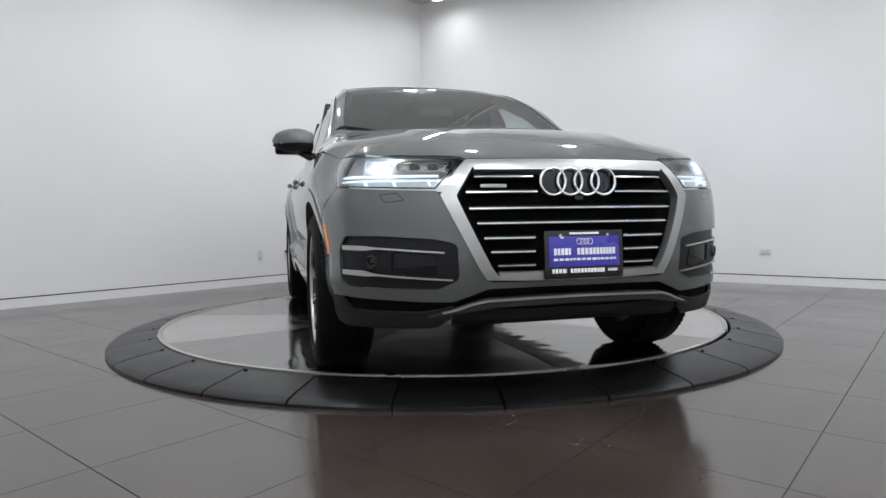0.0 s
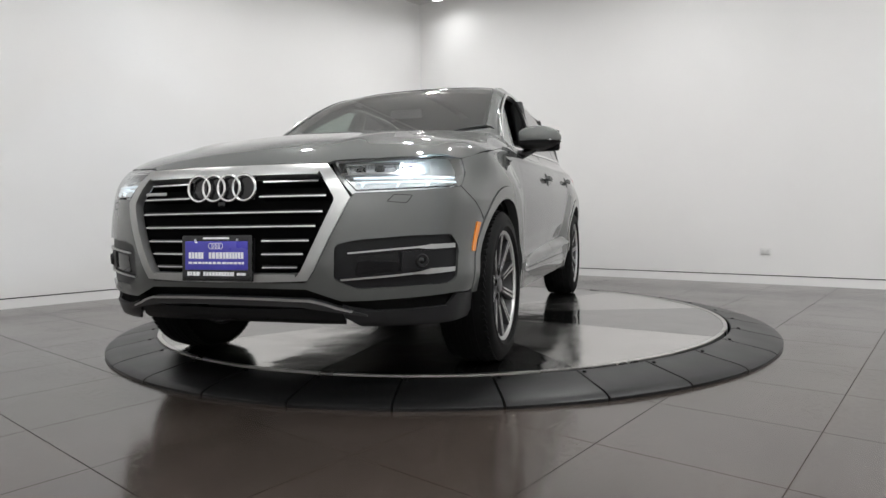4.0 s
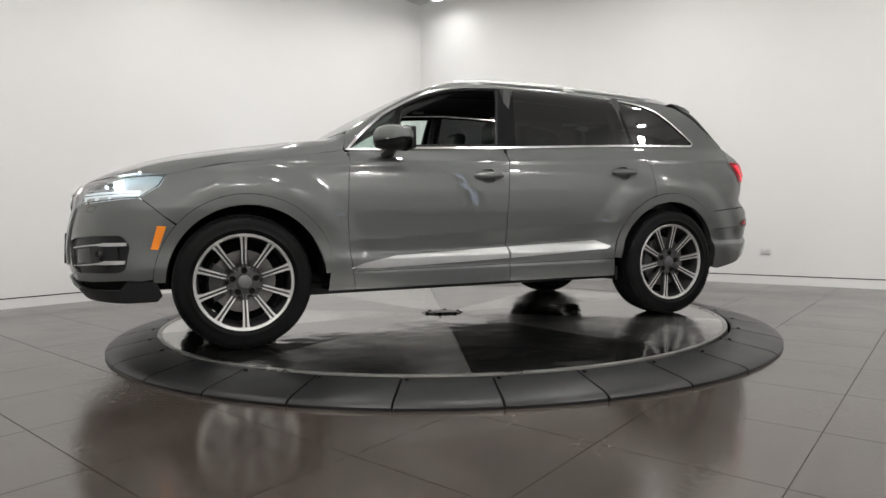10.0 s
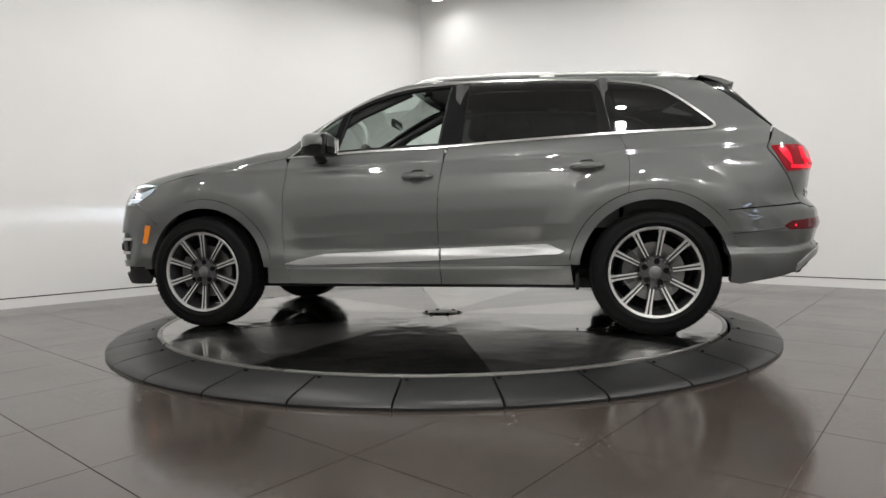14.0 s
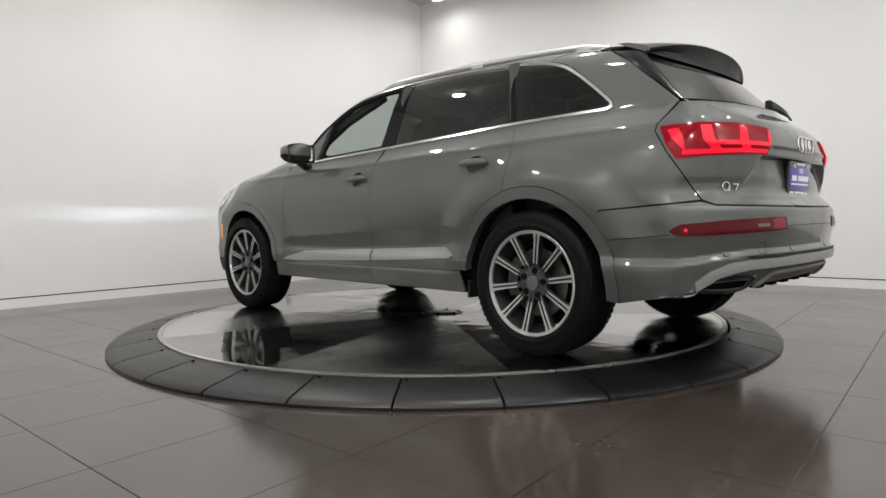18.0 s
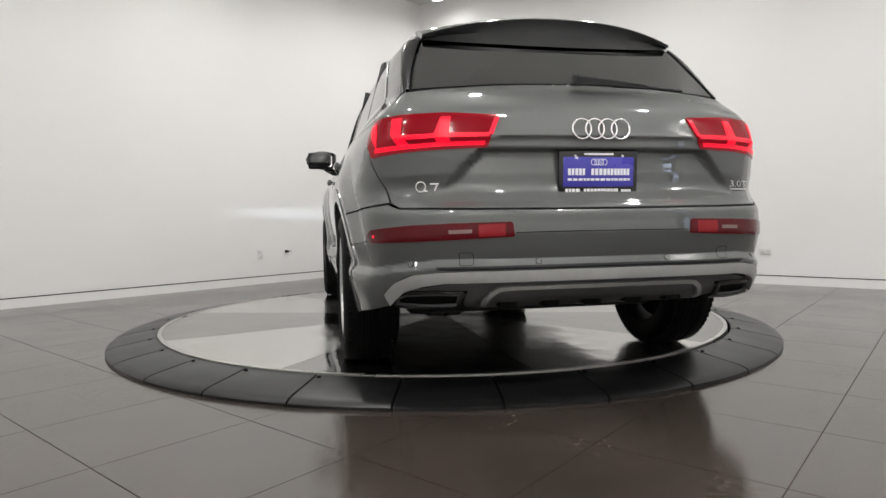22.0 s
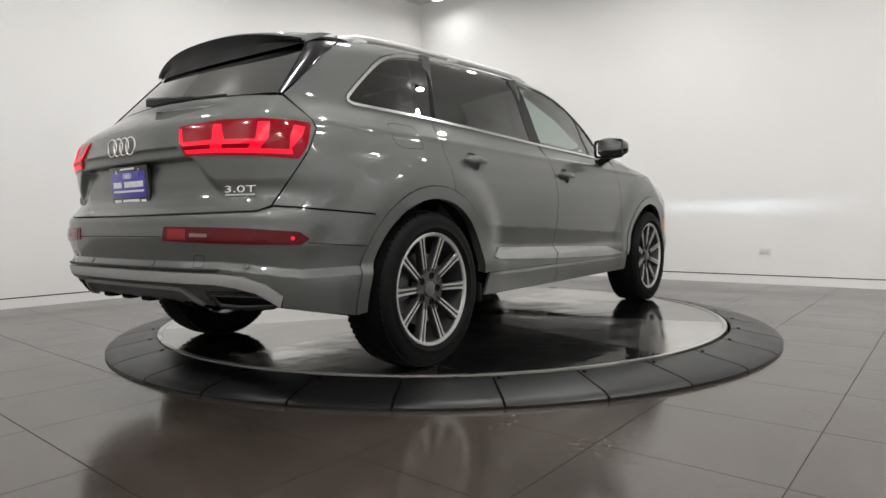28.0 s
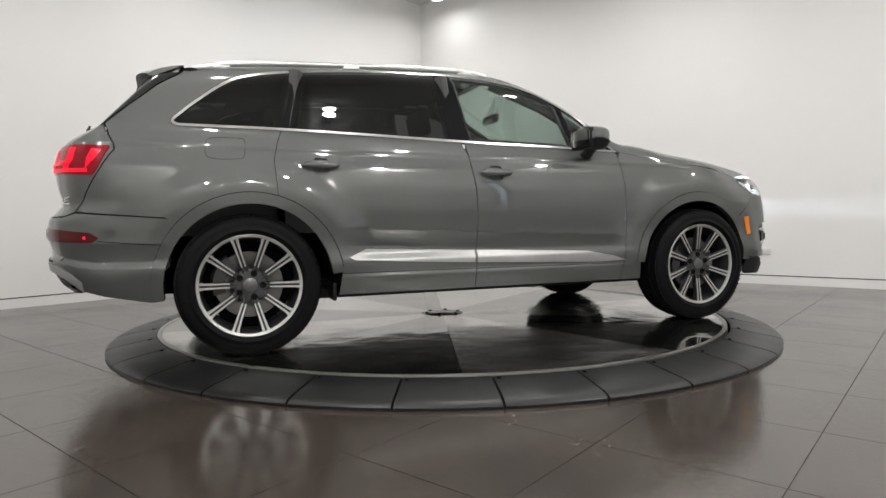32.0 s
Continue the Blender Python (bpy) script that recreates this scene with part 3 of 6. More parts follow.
def diag(uv, off=0.0, solid=body_f):
    """Coordinates (x, w) on the left upper half, seen from above at 45 degrees."""
    x, w = uv[:, 0], uv[:, 1]
    start = np.stack([x, ROOT2 * w + ROOT2 * 0.9, 1.2 - ROOT2 * w + ROOT2 * 0.9], -1)
    return shoot(start, np.array([0.0, -ROOT2, -ROOT2]), 1.6, off, solid)


def to_diag(q):
    return (float(q[0]), float(ROOT2 * q[1] - ROOT2 * (q[2] - 1.2)))


SLANT = Vector((0.46, 0, 0.89)).normalized()


def slanted(uv, off=0.0, solid=body_f):
    """Coordinates (s, y) on the windscreen, s running down its slope."""
    along = np.array([SLANT.z, 0, -SLANT.x])
    start = np.array([0.12, 0, 1.66]) + uv[:, :1] * along + np.stack([0 * uv[:, 1], uv[:, 1], 0 * uv[:, 1]], -1) + np.array(SLANT) * 0.5
    return shoot(start, -np.array(SLANT), 1.2, off, solid)


def at_side(x, z, solid=body_f):
    """Wrap coordinates of the flank's place at (x, z)."""
    if END_R <= x <= END_F:
        return (x, z)
    q = shoot(np.array([[x, 1.3, z]]), np.array([0.0, -1.0, 0.0]), 1.29, 0, solid)[0]
    return (END_F + BEND * math.atan2(q[0] - END_F, q[1]), z) if x > 0 else (END_R - BEND * math.atan2(END_R - q[0], q[1]), z)


def at_front(y, z):
    q = shoot(np.array([[3.0, y, z]]), np.array([-1.0, 0.0, 0.0]), 2.2)[0]
    return (END_F + BEND * math.atan2(q[0] - END_F, q[1]), z)


def at_rear(y, z):
    q = shoot(np.array([[-3.0, y, z]]), np.array([1.0, 0.0, 0.0]), 2.2)[0]
    return (END_R - BEND * math.atan2(END_R - q[0], q[1]), z)


def rounded(poly, radius, seg=4):
    """Rounds the corners of an outline; radius may be one number or one per corner."""
    out = []
    n = len(poly)
    for i in range(n):
        r = radius[i] if isinstance(radius, (list, tuple)) else radius
        p, a, b = Vector(poly[i]), Vector(poly[i - 1]), Vector(poly[(i + 1) % n])
        if r <= 0:
            out.append(tuple(p))
            continue
        da, db = a - p, b - p
        ra = min(r, da.length * 0.45, db.length * 0.45)
        p0, p1 = p + da.normalized() * ra, p + db.normalized() * ra
        for k in range(seg + 1):
            t = k / seg
            out.append(tuple((1 - t) ** 2 * p0 + 2 * t * (1 - t) * p + t * t * p1))
    return out


def shrink(poly, d):
    """Moves an outline inwards by d."""
    n = len(poly)
    area = sum(poly[i - 1][0] * poly[i][1] - poly[i][0] * poly[i - 1][1] for i in range(n))
    sg = 1 if area > 0 else -1
    out = []
    for i in range(n):
        p, a, b = Vector(poly[i]), Vector(poly[i - 1]), Vector(poly[(i + 1) % n])
        e0, e1 = (p - a), (b - p)
        if e0.length < 1e-9 or e1.length < 1e-9:
            out.append(tuple(p))
            continue
        n0 = Vector((-e0.y, e0.x)).normalized() * sg
        n1 = Vector((-e1.y, e1.x)).normalized() * sg
        m = n0 + n1
        if m.length < 0.3:
            m = n0
            out.append(tuple(p + m * d))
            continue
        m.normalize()
        out.append(tuple(p + m * min(d / max(m.dot(n0), 0.35), d * 2.2)))
    return out


def clip_half(poly, axis, value, keep_less):
    out = []
    n = len(poly)
    for i in range(n):
        a, b = poly[i - 1], poly[i]
        ina = (a[axis] <= value) if keep_less else (a[axis] >= value)
        inb = (b[axis] <= value) if keep_less else (b[axis] >= value)
        if ina != inb:
            t = (value - a[axis]) / (b[axis] - a[axis])
            c = [a[0] + (b[0] - a[0]) * t, a[1] + (b[1] - a[1]) * t]
            c[axis] = value
            out.append(tuple(c))
        if inb:
            out.append(b)
    return out


def sheet(poly, cu, cv):
    """Cuts an outline into grid cells: flat points and faces."""
    dense = []
    n = len(poly)
    for i in range(n):
        a, b = poly[i - 1], poly[i]
        k = max(1, int(math.ceil(max(abs(b[0] - a[0]) / cu, abs(b[1] - a[1]) / cv))))
        for j in range(k):
            dense.append((a[0] + (b[0] - a[0]) * j / k, a[1] + (b[1] - a[1]) * j / k))
    index, points, faces = {}, [], []

    def put(q):
        key = (round(q[0] * 1e5), round(q[1] * 1e5))
        if key not in index:
            index[key] = len(points)
            points.append(q)
        return index[key]

    def keep_loop(loop):
        if len(loop) >= 3:
            ar = sum(points[loop[i - 1]][0] * points[loop[i]][1] - points[loop[i]][0] * points[loop[i - 1]][1] for i in range(len(loop)))
            if abs(ar) > 2e-8:
                faces.append(loop)

    v0, v1 = min(q[1] for q in dense), max(q[1] for q in dense)
    for iv in range(int(math.floor(v0 / cv)), int(math.ceil(v1 / cv))):
        row = clip_half(clip_half(dense, 1, iv * cv, False), 1, (iv + 1) * cv, True)
        if len(row) < 3:
            continue
        u0, u1 = min(q[0] for q in row), max(q[0] for q in row)
        for iu in range(int(math.floor(u0 / cu)), int(math.ceil(u1 / cu))):
            cell = clip_half(clip_half(row, 0, iu * cu, False), 0, (iu + 1) * cu, True)
            ids = []
            for q in cell:
                k = put(q)
                if not ids or ids[-1] != k:
                    ids.append(k)
            edges = []
            for i in range(len(ids)):
                a, c = ids[i - 1], ids[i]
                if a == c:
                    continue
                chain = [a, c]
                for ax, lines in ((0, (iu * cu, (iu + 1) * cu)), (1, (iv * cv, (iv + 1) * cv))):
                    for ln in lines:
                        if abs(points[a][ax] - ln) < 2e-6 and abs(points[c][ax] - ln) < 2e-6:
                            o = 1 - ax
                            lo_, hi_ = sorted((points[a][o], points[c][o]))
                            mids = {k for k in ids if abs(points[k][ax] - ln) < 2e-6 and lo_ + 1e-6 < points[k][o] < hi_ - 1e-6}
                            chain = [a] + sorted(mids, key=lambda k: abs(points[k][o] - points[a][o])) + [c]
                edges += list(zip(chain[:-1], chain[1:]))
            left = []
            for e in edges:
                if (e[1], e[0]) in left:
                    left.remove((e[1], e[0]))
                else:
                    left.append(e)
            after = {}
            for a, c in left:
                after.setdefault(a, []).append(c)
            while after:
                a = next(iter(after))
                stack = [a]
                while a in after:
                    c = after[a].pop()
                    if not after[a]:
                        del after[a]
                    if c in stack:
                        at = stack.index(c)
                        keep_loop(stack[at:])
                        stack = stack[: at + 1]
                    else:
                        stack.append(c)
                    a = c
    return points, faces


def with_hole(poly, hole):
    """Joins a hole to an outline by a slit of no width."""
    def turns(q):
        return sum(q[i - 1][0] * q[i][1] - q[i][0] * q[i - 1][1] for i in range(len(q)))
    if turns(poly) * turns(hole) > 0:
        hole = hole[::-1]
    i, j = min(((i, j) for i in range(len(poly)) for j in range(len(hole))), key=lambda k: (poly[k[0]][0] - hole[k[1]][0]) ** 2 + (poly[k[0]][1] - hole[k[1]][1]) ** 2)
    return poly[: i + 1] + hole[j:] + hole[: j + 1] + poly[i:]


def skin(name, poly, material, parent, label="", way=wrap, off=0.0, gap=0.002, rim=0.014, cell=(0.035, 0.03), mirror=False, joined=False, solid=body_f, holes=()):
    """A panel of the car: the part of its skin inside an outline, with turned-in edges. Returns the panel, or both when mirrored."""
    if gap:
        poly = shrink(poly, gap)
    for h in holes:
        poly = with_hole(list(poly), list(shrink(h, -gap)))
    points, faces = sheet(poly, *cell)
    uv = np.array(points)
    place = way(uv, off, solid)
    if joined:
        place[np.abs(place[:, 1]) < 0.012, 1] = 0.0
    nrm = gradient(place)
    count = {}
    for f in faces:
        for i in range(len(f)):
            a, b = f[i - 1], f[i]
            count[(a, b)] = count.get((a, b), 0) + 1
    border = [(a, b) for (a, b) in count if (b, a) not in count]
    # keep the winding outwards
    f0 = faces[len(faces) // 2]
    test = np.cross(place[f0[1]] - place[f0[0]], place[f0[2]] - place[f0[0]])
    flip = float(test @ nrm[f0[0]]) < 0
    verts, normals, polys = list(place), list(nrm), [f[::-1] if flip else f for f in faces]
    if rim:
        for a, b in border:
            ed = place[b] - place[a]
            if np.linalg.norm(ed) < 1e-7:
                continue
            side = np.cross(ed, nrm[a]) * (-1 if flip else 1)
            side = side / max(np.linalg.norm(side), 1e-9)
            k = len(verts)
            verts += [place[a], place[b], place[b] - nrm[b] * rim, place[a] - nrm[a] * rim]
            normals += [side] * 4
            polys.append([k, k + 1, k + 2, k + 3] if flip else [k + 3, k + 2, k + 1, k])
    if joined:
        k = len(verts)
        polys = polys + [[i + k for i in f[::-1]] for f in polys]
        verts = verts + [np.array([v[0], -v[1], v[2]]) for v in verts]
        normals = normals + [np.array([v[0], -v[1], v[2]]) for v in normals]
    made = []
    for sgn in ((1, -1) if mirror else (1,)):
        vs = [(v[0], v[1] * sgn, v[2]) for v in verts]
        ns = [(v[0], v[1] * sgn, v[2]) for v in normals]
        fs = polys if sgn == 1 else [f[::-1] for f in polys]
        made.append(mesh_object(name, vs, fs, material, parent, label, True, ns))
    return made if mirror else made[0]


def arc(cx_, cz_, r, a0, a1, n=18):
    return [(cx_ + r * math.cos(radians(a0 + (a1 - a0) * i / n)), cz_ + r * math.sin(radians(a0 + (a1 - a0) * i / n))) for i in range(n + 1)]


car = new("suv_car")
tagged(car, "grey metallic seven-seat SUV with lit lamps on the turntable", "car")

# ---------------------------------------------------------------- the car's panels
def place_of(uv, way=wrap, off=0.0):
    return way(np.array([uv], float), off)[0]


def front_mid(z):
    return (END_F + BEND * math.pi / 2, z)


def rear_mid(z):
    return (END_R - BEND * math.pi / 2, z)


def mirrored_outline(half, mid):
    """Closes a left half outline, in wrap coordinates, over the middle u = mid."""
    return list(half) + [(2 * mid - u, z) for u, z in reversed(half) if abs(u - mid) > 1e-4]


MID_F, MID_R = front_mid(0)[0], rear_mid(0)[0]
LIP = 0.500

# side window outline, front foot first, over the top to the back, and home along the belt
DLO = [(0.885, 1.146), (0.76, 1.278), (0.626, 1.396), (0.47, 1.483), (0.314, 1.553), (0.16, 1.597), (0.007, 1.622), (-0.315, 1.637), (-0.62, 1.633), (-0.894, 1.622), (-1.263, 1.588), (-1.446, 1.559), (-1.56, 1.522), (-1.66, 1.455), (-1.78, 1.358), (-1.862, 1.285), (-1.87, 1.258), (-1.84, 1.241), (-1.308, 1.228), (-0.876, 1.212), (-0.218, 1.184), (0.379, 1.167)]
DLO = rounded(DLO, [0.0] + [0.05] * 15 + [0.012, 0.015] + [0.05] * 4, 2)
DLO = [at_side(*q) if q[0] < END_R else q for q in DLO]
dlo_in = shrink(DLO, 0.015)

HEAD = [at_front(0.445, 0.960), at_front(0.60, 0.968), at_front(0.75, 0.978), at_side(1.945, 0.988), at_side(1.890, 0.986), at_side(1.925, 0.928), at_side(2.030, 0.858), at_front(0.80, 0.846), at_front(0.68, 0.838), at_front(0.555, 0.833), at_front(0.50, 0.893)]
FOG = rounded([at_front(0.490, 0.622), at_front(0.567, 0.640), at_front(0.75, 0.653), at_front(0.876, 0.655), at_front(0.893, 0.600), at_front(0.890, 0.474), at_front(0.872, 0.458), at_front(0.72, 0.452), at_front(0.561, 0.449), at_front(0.482, 0.488)], 0.02)

GAP_FRONT = [(0.866, 1.146), (0.868, 1.10), (0.888, 0.92), (0.897, 0.72), (0.888, 0.52), (0.857, 0.300)]
GAP_MID = [(-0.222, 1.186), (-0.205, 1.08), (-0.180, 0.92), (-0.168, 0.74), (-0.168, 0.56), (-0.190, 0.300)]
GAP_REAR = [(-1.298, 1.228), (-1.330, 1.150), (-1.354, 1.050), (-1.346, 0.900)]


HANDLES = ((-0.040, 0.992), (-1.103, 1.022))


def handle_cup(x, z):
    return rounded([(x + 0.050, z + 0.012), (x + 0.030, z + 0.040), (x - 0.030, z + 0.042), (x - 0.048, z + 0.012), (x - 0.040, z - 0.030), (x - 0.018, z - 0.044), (x + 0.020, z - 0.044), (x + 0.042, z - 0.028)], 0.010, 2)


def panels():
    body = car
    # bonnet, clamshell with its edge on the flank
    edge_front = [place_of(at_front(y, 0.954)) for y in (0.0, 0.15, 0.30, 0.43)]
    edge_lamp = [place_of(q) for q in (at_front(0.445, 0.964), at_front(0.60, 0.972), at_front(0.75, 0.982), at_side(1.945, 0.992), at_side(1.888, 0.990))]
    edge_side = [place_of(q) for q in (at_side(1.72, 1.026), (1.507, 1.060), (1.30, 1.088), (1.111, 1.112), (0.90, 1.146))]
    edge_cowl = [down(np.array([[x, y]]))[0] for x, y in ((0.86, 0.77), (0.93, 0.62), (1.00, 0.40), (1.035, 0.2), (1.045, 0.0))]
    half = [to_diag(q) for q in edge_front + edge_lamp + edge_side + edge_cowl]
    half += [to_diag(down(np.array([[x, 0.0]]))[0]) for x in (1.3, 1.6, 1.9, 2.1, 2.3)]
    skin("bonnet", half, PAINT, body, way=diag, gap=0.0, rim=0.012, joined=True, cell=(0.035, 0.03))
    # front wings
    wing = [at_side(1.887, 0.9885), at_side(1.72, 1.0252), (1.507, 1.0592), (1.30, 1.0872), (1.111, 1.1112), (0.897, 1.1455)] + GAP_FRONT[1:]
    wing += [(1.02, 0.300), (1.005, 0.42)] + [at_side(*q) for q in arc(ARCH_F, HUB_Z, LIP, 170, 42, 16)] + [at_side(1.904, 0.758), at_side(1.955, 0.806), at_side(2.025, 0.861), at_side(1.920, 0.926)]
    skin("front_wing", wing, PAINT, body, gap=0.001, mirror=True, cell=(0.03, 0.014))
    # doors
    belt = [(0.379, 1.165), (-0.20, 1.182)]
    fd = GAP_FRONT[:1] + belt + GAP_MID[1:] + GAP_FRONT[1:][::-1]
    skin("front_door", fd, PAINT, body, mirror=True, cell=(0.035, 0.012), holes=[handle_cup(*HANDLES[0])])
    rd = [GAP_MID[0], (-0.876, 1.210), GAP_REAR[0]] + GAP_REAR[1:] + arc(ARCH_R, HUB_Z, LIP, 73, 10, 12) + [(-1.005, 0.40), (-1.02, 0.300), GAP_MID[-1]] + GAP_MID[1:-1][::-1]
    skin("rear_door", rd, PAINT, body, mirror=True, cell=(0.035, 0.012), holes=[handle_cup(*HANDLES[1])])
    for q in HANDLES:
        skin("handle_cup", handle_cup(*q), CUP, body, "hollow behind the handle, shade put into its colour", off=-0.013, gap=-0.004, rim=0.0, mirror=True, cell=(0.03, 0.02))
    # rear quarters up to the roof
    q0 = [GAP_REAR[0], (-1.84, 1.239), (-1.872, 1.256), (-1.864, 1.287), (-1.78, 1.361), (-1.66, 1.458), (-1.56, 1.525), (-1.446, 1.562), (-1.50, 1.59), (-1.62, 1.585), (-1.72, 1.572)]
    q0 = [q if q[0] > END_R else at_side(*q) for q in q0]
    q0 += [at_side(-1.80, 1.555), at_side(-1.93, 1.47), at_side(-2.08, 1.345), at_side(-2.19, 1.250), at_side(-2.14, 1.135), at_side(-2.135, 1.10), at_side(-2.20, 1.00), at_side(-2.25, 0.92), at_side(-2.33, 0.785), at_side(-2.184, 0.770), at_side(-1.905, 0.748)]
    q0 += [at_side(*q) if q[0] < END_R else q for q in arc(ARCH_R, HUB_Z, LIP, 139, 73, 10)] + GAP_REAR[1:][::-1]
    skin("rear_quarter", q0, PAINT, body, mirror=True, gap=0.0012, cell=(0.03, 0.014))
    # roof with its front pillars
    rim_top = [place_of(q) for q in DLO if q[0] > -1.47 and q[1] > 1.25]
    rim_top = sorted(rim_top, key=lambda q: q[0])
    tail = [place_of(q) for q in ((-1.446, 1.5635), (-1.50, 1.5915), (-1.62, 1.5865), at_side(-1.72, 1.5735))]
    scr = [(-0.010, 0.0), (-0.02, 0.3), (-0.060, 0.555), (0.06, 0.590), (0.20, 0.618), (0.35, 0.645), (0.5, 0.668), (0.66, 0.690), (0.815, 0.706)]
    scr_p = [slanted(np.array([q]))[0] for q in scr]
    roof_half = [to_diag(q) for q in scr_p] + [to_diag(place_of((0.885, 1.168))), to_diag(place_of((0.892, 1.152)))] + [to_diag(q) for q in rim_top[::-1]] + [to_diag(q) for q in tail]
    roof_half += [to_diag(down(np.array([[x, y]]))[0]) for x, y in ((-1.80, 0.52), (-1.86, 0.3), (-1.88, 0.0))]
    roof_half += [to_diag(down(np.array([[x, 0.0]]))[0]) for x in (-1.4, -0.9, -0.3)]
    skin("roof", roof_half, PAINT, body, way=diag, gap=0.0, rim=0.012, joined=True, cell=(0.05, 0.035))
    full = scr + [(0.93, 0.50), (0.985, 0.25), (0.995, 0.0)]
    full = full + [(s, -y) for s, y in reversed(full) if y > 0]
    glass_ob = skin("windscreen", full, WIN_SCREEN, body, "clear windscreen with faint green tint", way=slanted, gap=0.003, rim=0.004, off=-0.004, cell=(0.06, 0.06))
    glass_ob.visible_shadow = False
    inner = [(0.035, 0.0), (0.03, 0.3), (0.0, 0.530), (0.20, 0.588), (0.5, 0.638), (0.79, 0.672), (0.90, 0.48), (0.945, 0.25), (0.952, 0.0)]
    inner = inner + [(s, -y) for s, y in reversed(inner) if y > 0]
    skin("screen_border", full, BLACK, body, "black printed windscreen border", way=slanted, gap=0.002, rim=0, off=-0.010, cell=(0.06, 0.06), holes=[inner])
    # side glass, pillars and bright frame
    skin("window_trim", DLO, CHROME, body, "bright chrome window surround", off=0.006, gap=0.0, rim=0.02, cell=(0.05, 0.04), mirror=True, holes=[dlo_in])

    def between(lo_top, lo_bot, hi_top, hi_bot, off):
        """The window outline's stretch between two slanting lines, x at z 1.60 and at z 1.20."""
        def line(t, b, z):
            return b + (t - b) * (z - 1.2) / 0.4
        out = []
        q = dlo_in
        for keep_lo, (t, b) in ((True, (lo_top, lo_bot)), (False, (hi_top, hi_bot))):
            res = []
            for i in range(len(q)):
                a, c = q[i - 1], q[i]
                fa, fc = a[0] - line(t, b, a[1]), c[0] - line(t, b, c[1])
                if not keep_lo:
                    fa, fc = -fa, -fc
                if (fa >= 0) != (fc >= 0):
                    k = fa / (fa - fc)
                    res.append((a[0] + (c[0] - a[0]) * k, a[1] + (c[1] - a[1]) * k))
                if fc >= 0:
                    res.append(c)
            q = res
        return q

    for name, mat, span, off, label in (
        ("quarter_glass", WIN_DARK, (-2.2, -2.2, -1.203, -1.305), 0.0, "dark tinted fixed side window"),
        ("pillar_trim", PILLAR, (-1.203, -1.305, -1.176, -1.268), 0.001, "gloss black pillar trim"),
        ("rear_door_glass", WIN_DARK, (-1.176, -1.268, -0.345, -0.300), 0.0, "dark tinted rear door window"),
        ("pillar_trim", PILLAR, (-0.345, -0.300, -0.235, -0.165), 0.002, "gloss black pillar trim"),
        ("mirror_pillar", PILLAR, (0.43, 0.56, 0.46, 0.60), 0.001, "slim black divider"),
        ("front_quarter_glass", WIN_CLEAR, (0.46, 0.60, 1.5, 1.5), 0.0, "small clear front corner window"),
    ):
        poly = between(*span, 0)
        for ob in skin(name, poly, mat, body, label, off=off - 0.002, gap=0.0, rim=0.005, cell=(0.06, 0.05), mirror=True):
            if mat is not PILLAR:
                ob.visible_shadow = False
    pane = skin("front_door_glass", between(-0.235, -0.165, 0.43, 0.56, 0), WIN_CLEAR, body, "clear front door window, wound up", off=-0.002, gap=0.0, rim=0.004, cell=(0.06, 0.05))
    pane.scale[1] = -1
    pane.visible_shadow = False
    seal = between(-0.235, -0.165, 0.43, 0.56, 0)
    skin("window_seal", seal, MATT, body, "black rubber seal of the opened window", off=-0.006, gap=0.0, rim=0.02, cell=(0.06, 0.05), mirror=True, holes=[shrink(seal, 0.016)])

    # front bumper
    fb = [at_front(0.552, 0.829), at_front(0.68, 0.834), at_front(0.80, 0.842), at_side(2.0280, 0.8590), at_side(1.9575, 0.8045), at_side(1.9060, 0.7565)]
    fb += [at_side(*q) for q in arc(ARCH_F, HUB_Z, LIP, 41, 4, 10)] + [at_side(2.02, 0.408), at_front(0.88, 0.412), at_front(0.75, 0.404), at_front(0.60, 0.398), at_front(0.50, 0.398), at_front(0.37, 0.448), at_front(0.2, 0.452), front_mid(0.453), front_mid(0.476), at_front(0.2, 0.476), at_front(0.365, 0.477), at_front(0.40, 0.52), at_front(0.46, 0.65), at_front(0.535, 0.806)]
    skin("front_bumper", fb, PAINT, body, gap=0.0012, joined=True, holes=[FOG], cell=(0.03, 0.025))
    skin("fog_recess", FOG, SATIN, body, "black recess in the bumper", off=-0.016, gap=-0.006, rim=0.0, mirror=True)
    # lower front
    lowc = [at_front(0.365, 0.446), at_front(0.47, 0.400), at_front(0.44, 0.385), at_front(0.3, 0.400), front_mid(0.405), front_mid(0.450), at_front(0.2, 0.449)]
    skin("lower_intake", lowc, GAP, body, "black lower air intake mesh", off=-0.045, gap=-0.004, rim=0, joined=True)
    inlet = [at_front(0.470, 0.396), at_front(0.60, 0.396), at_front(0.75, 0.402), at_front(0.884, 0.410), at_front(0.854, 0.362), at_front(0.746, 0.358), at_front(0.614, 0.358), at_front(0.531, 0.375)]
    skin("corner_intake", inlet, GAP, body, "black corner air intake", off=-0.03, gap=-0.004, rim=0, mirror=True)
    val = [at_front(0.50, 0.386), at_front(0.531, 0.374), at_front(0.614, 0.357), at_front(0.746, 0.357), at_front(0.856, 0.361), at_front(0.887, 0.408), at_side(2.02, 0.405), at_side(1.955, 0.405), at_side(1.925, 0.32), at_side(1.95, 0.288), at_side(2.10, 0.284), at_front(0.75, 0.284), at_front(0.55, 0.288), at_front(0.50, 0.33)]
    skin("lower_valance", val, DARKTRIM, body, "dark grey lower bumper valance", mirror=True, cell=(0.03, 0.02))
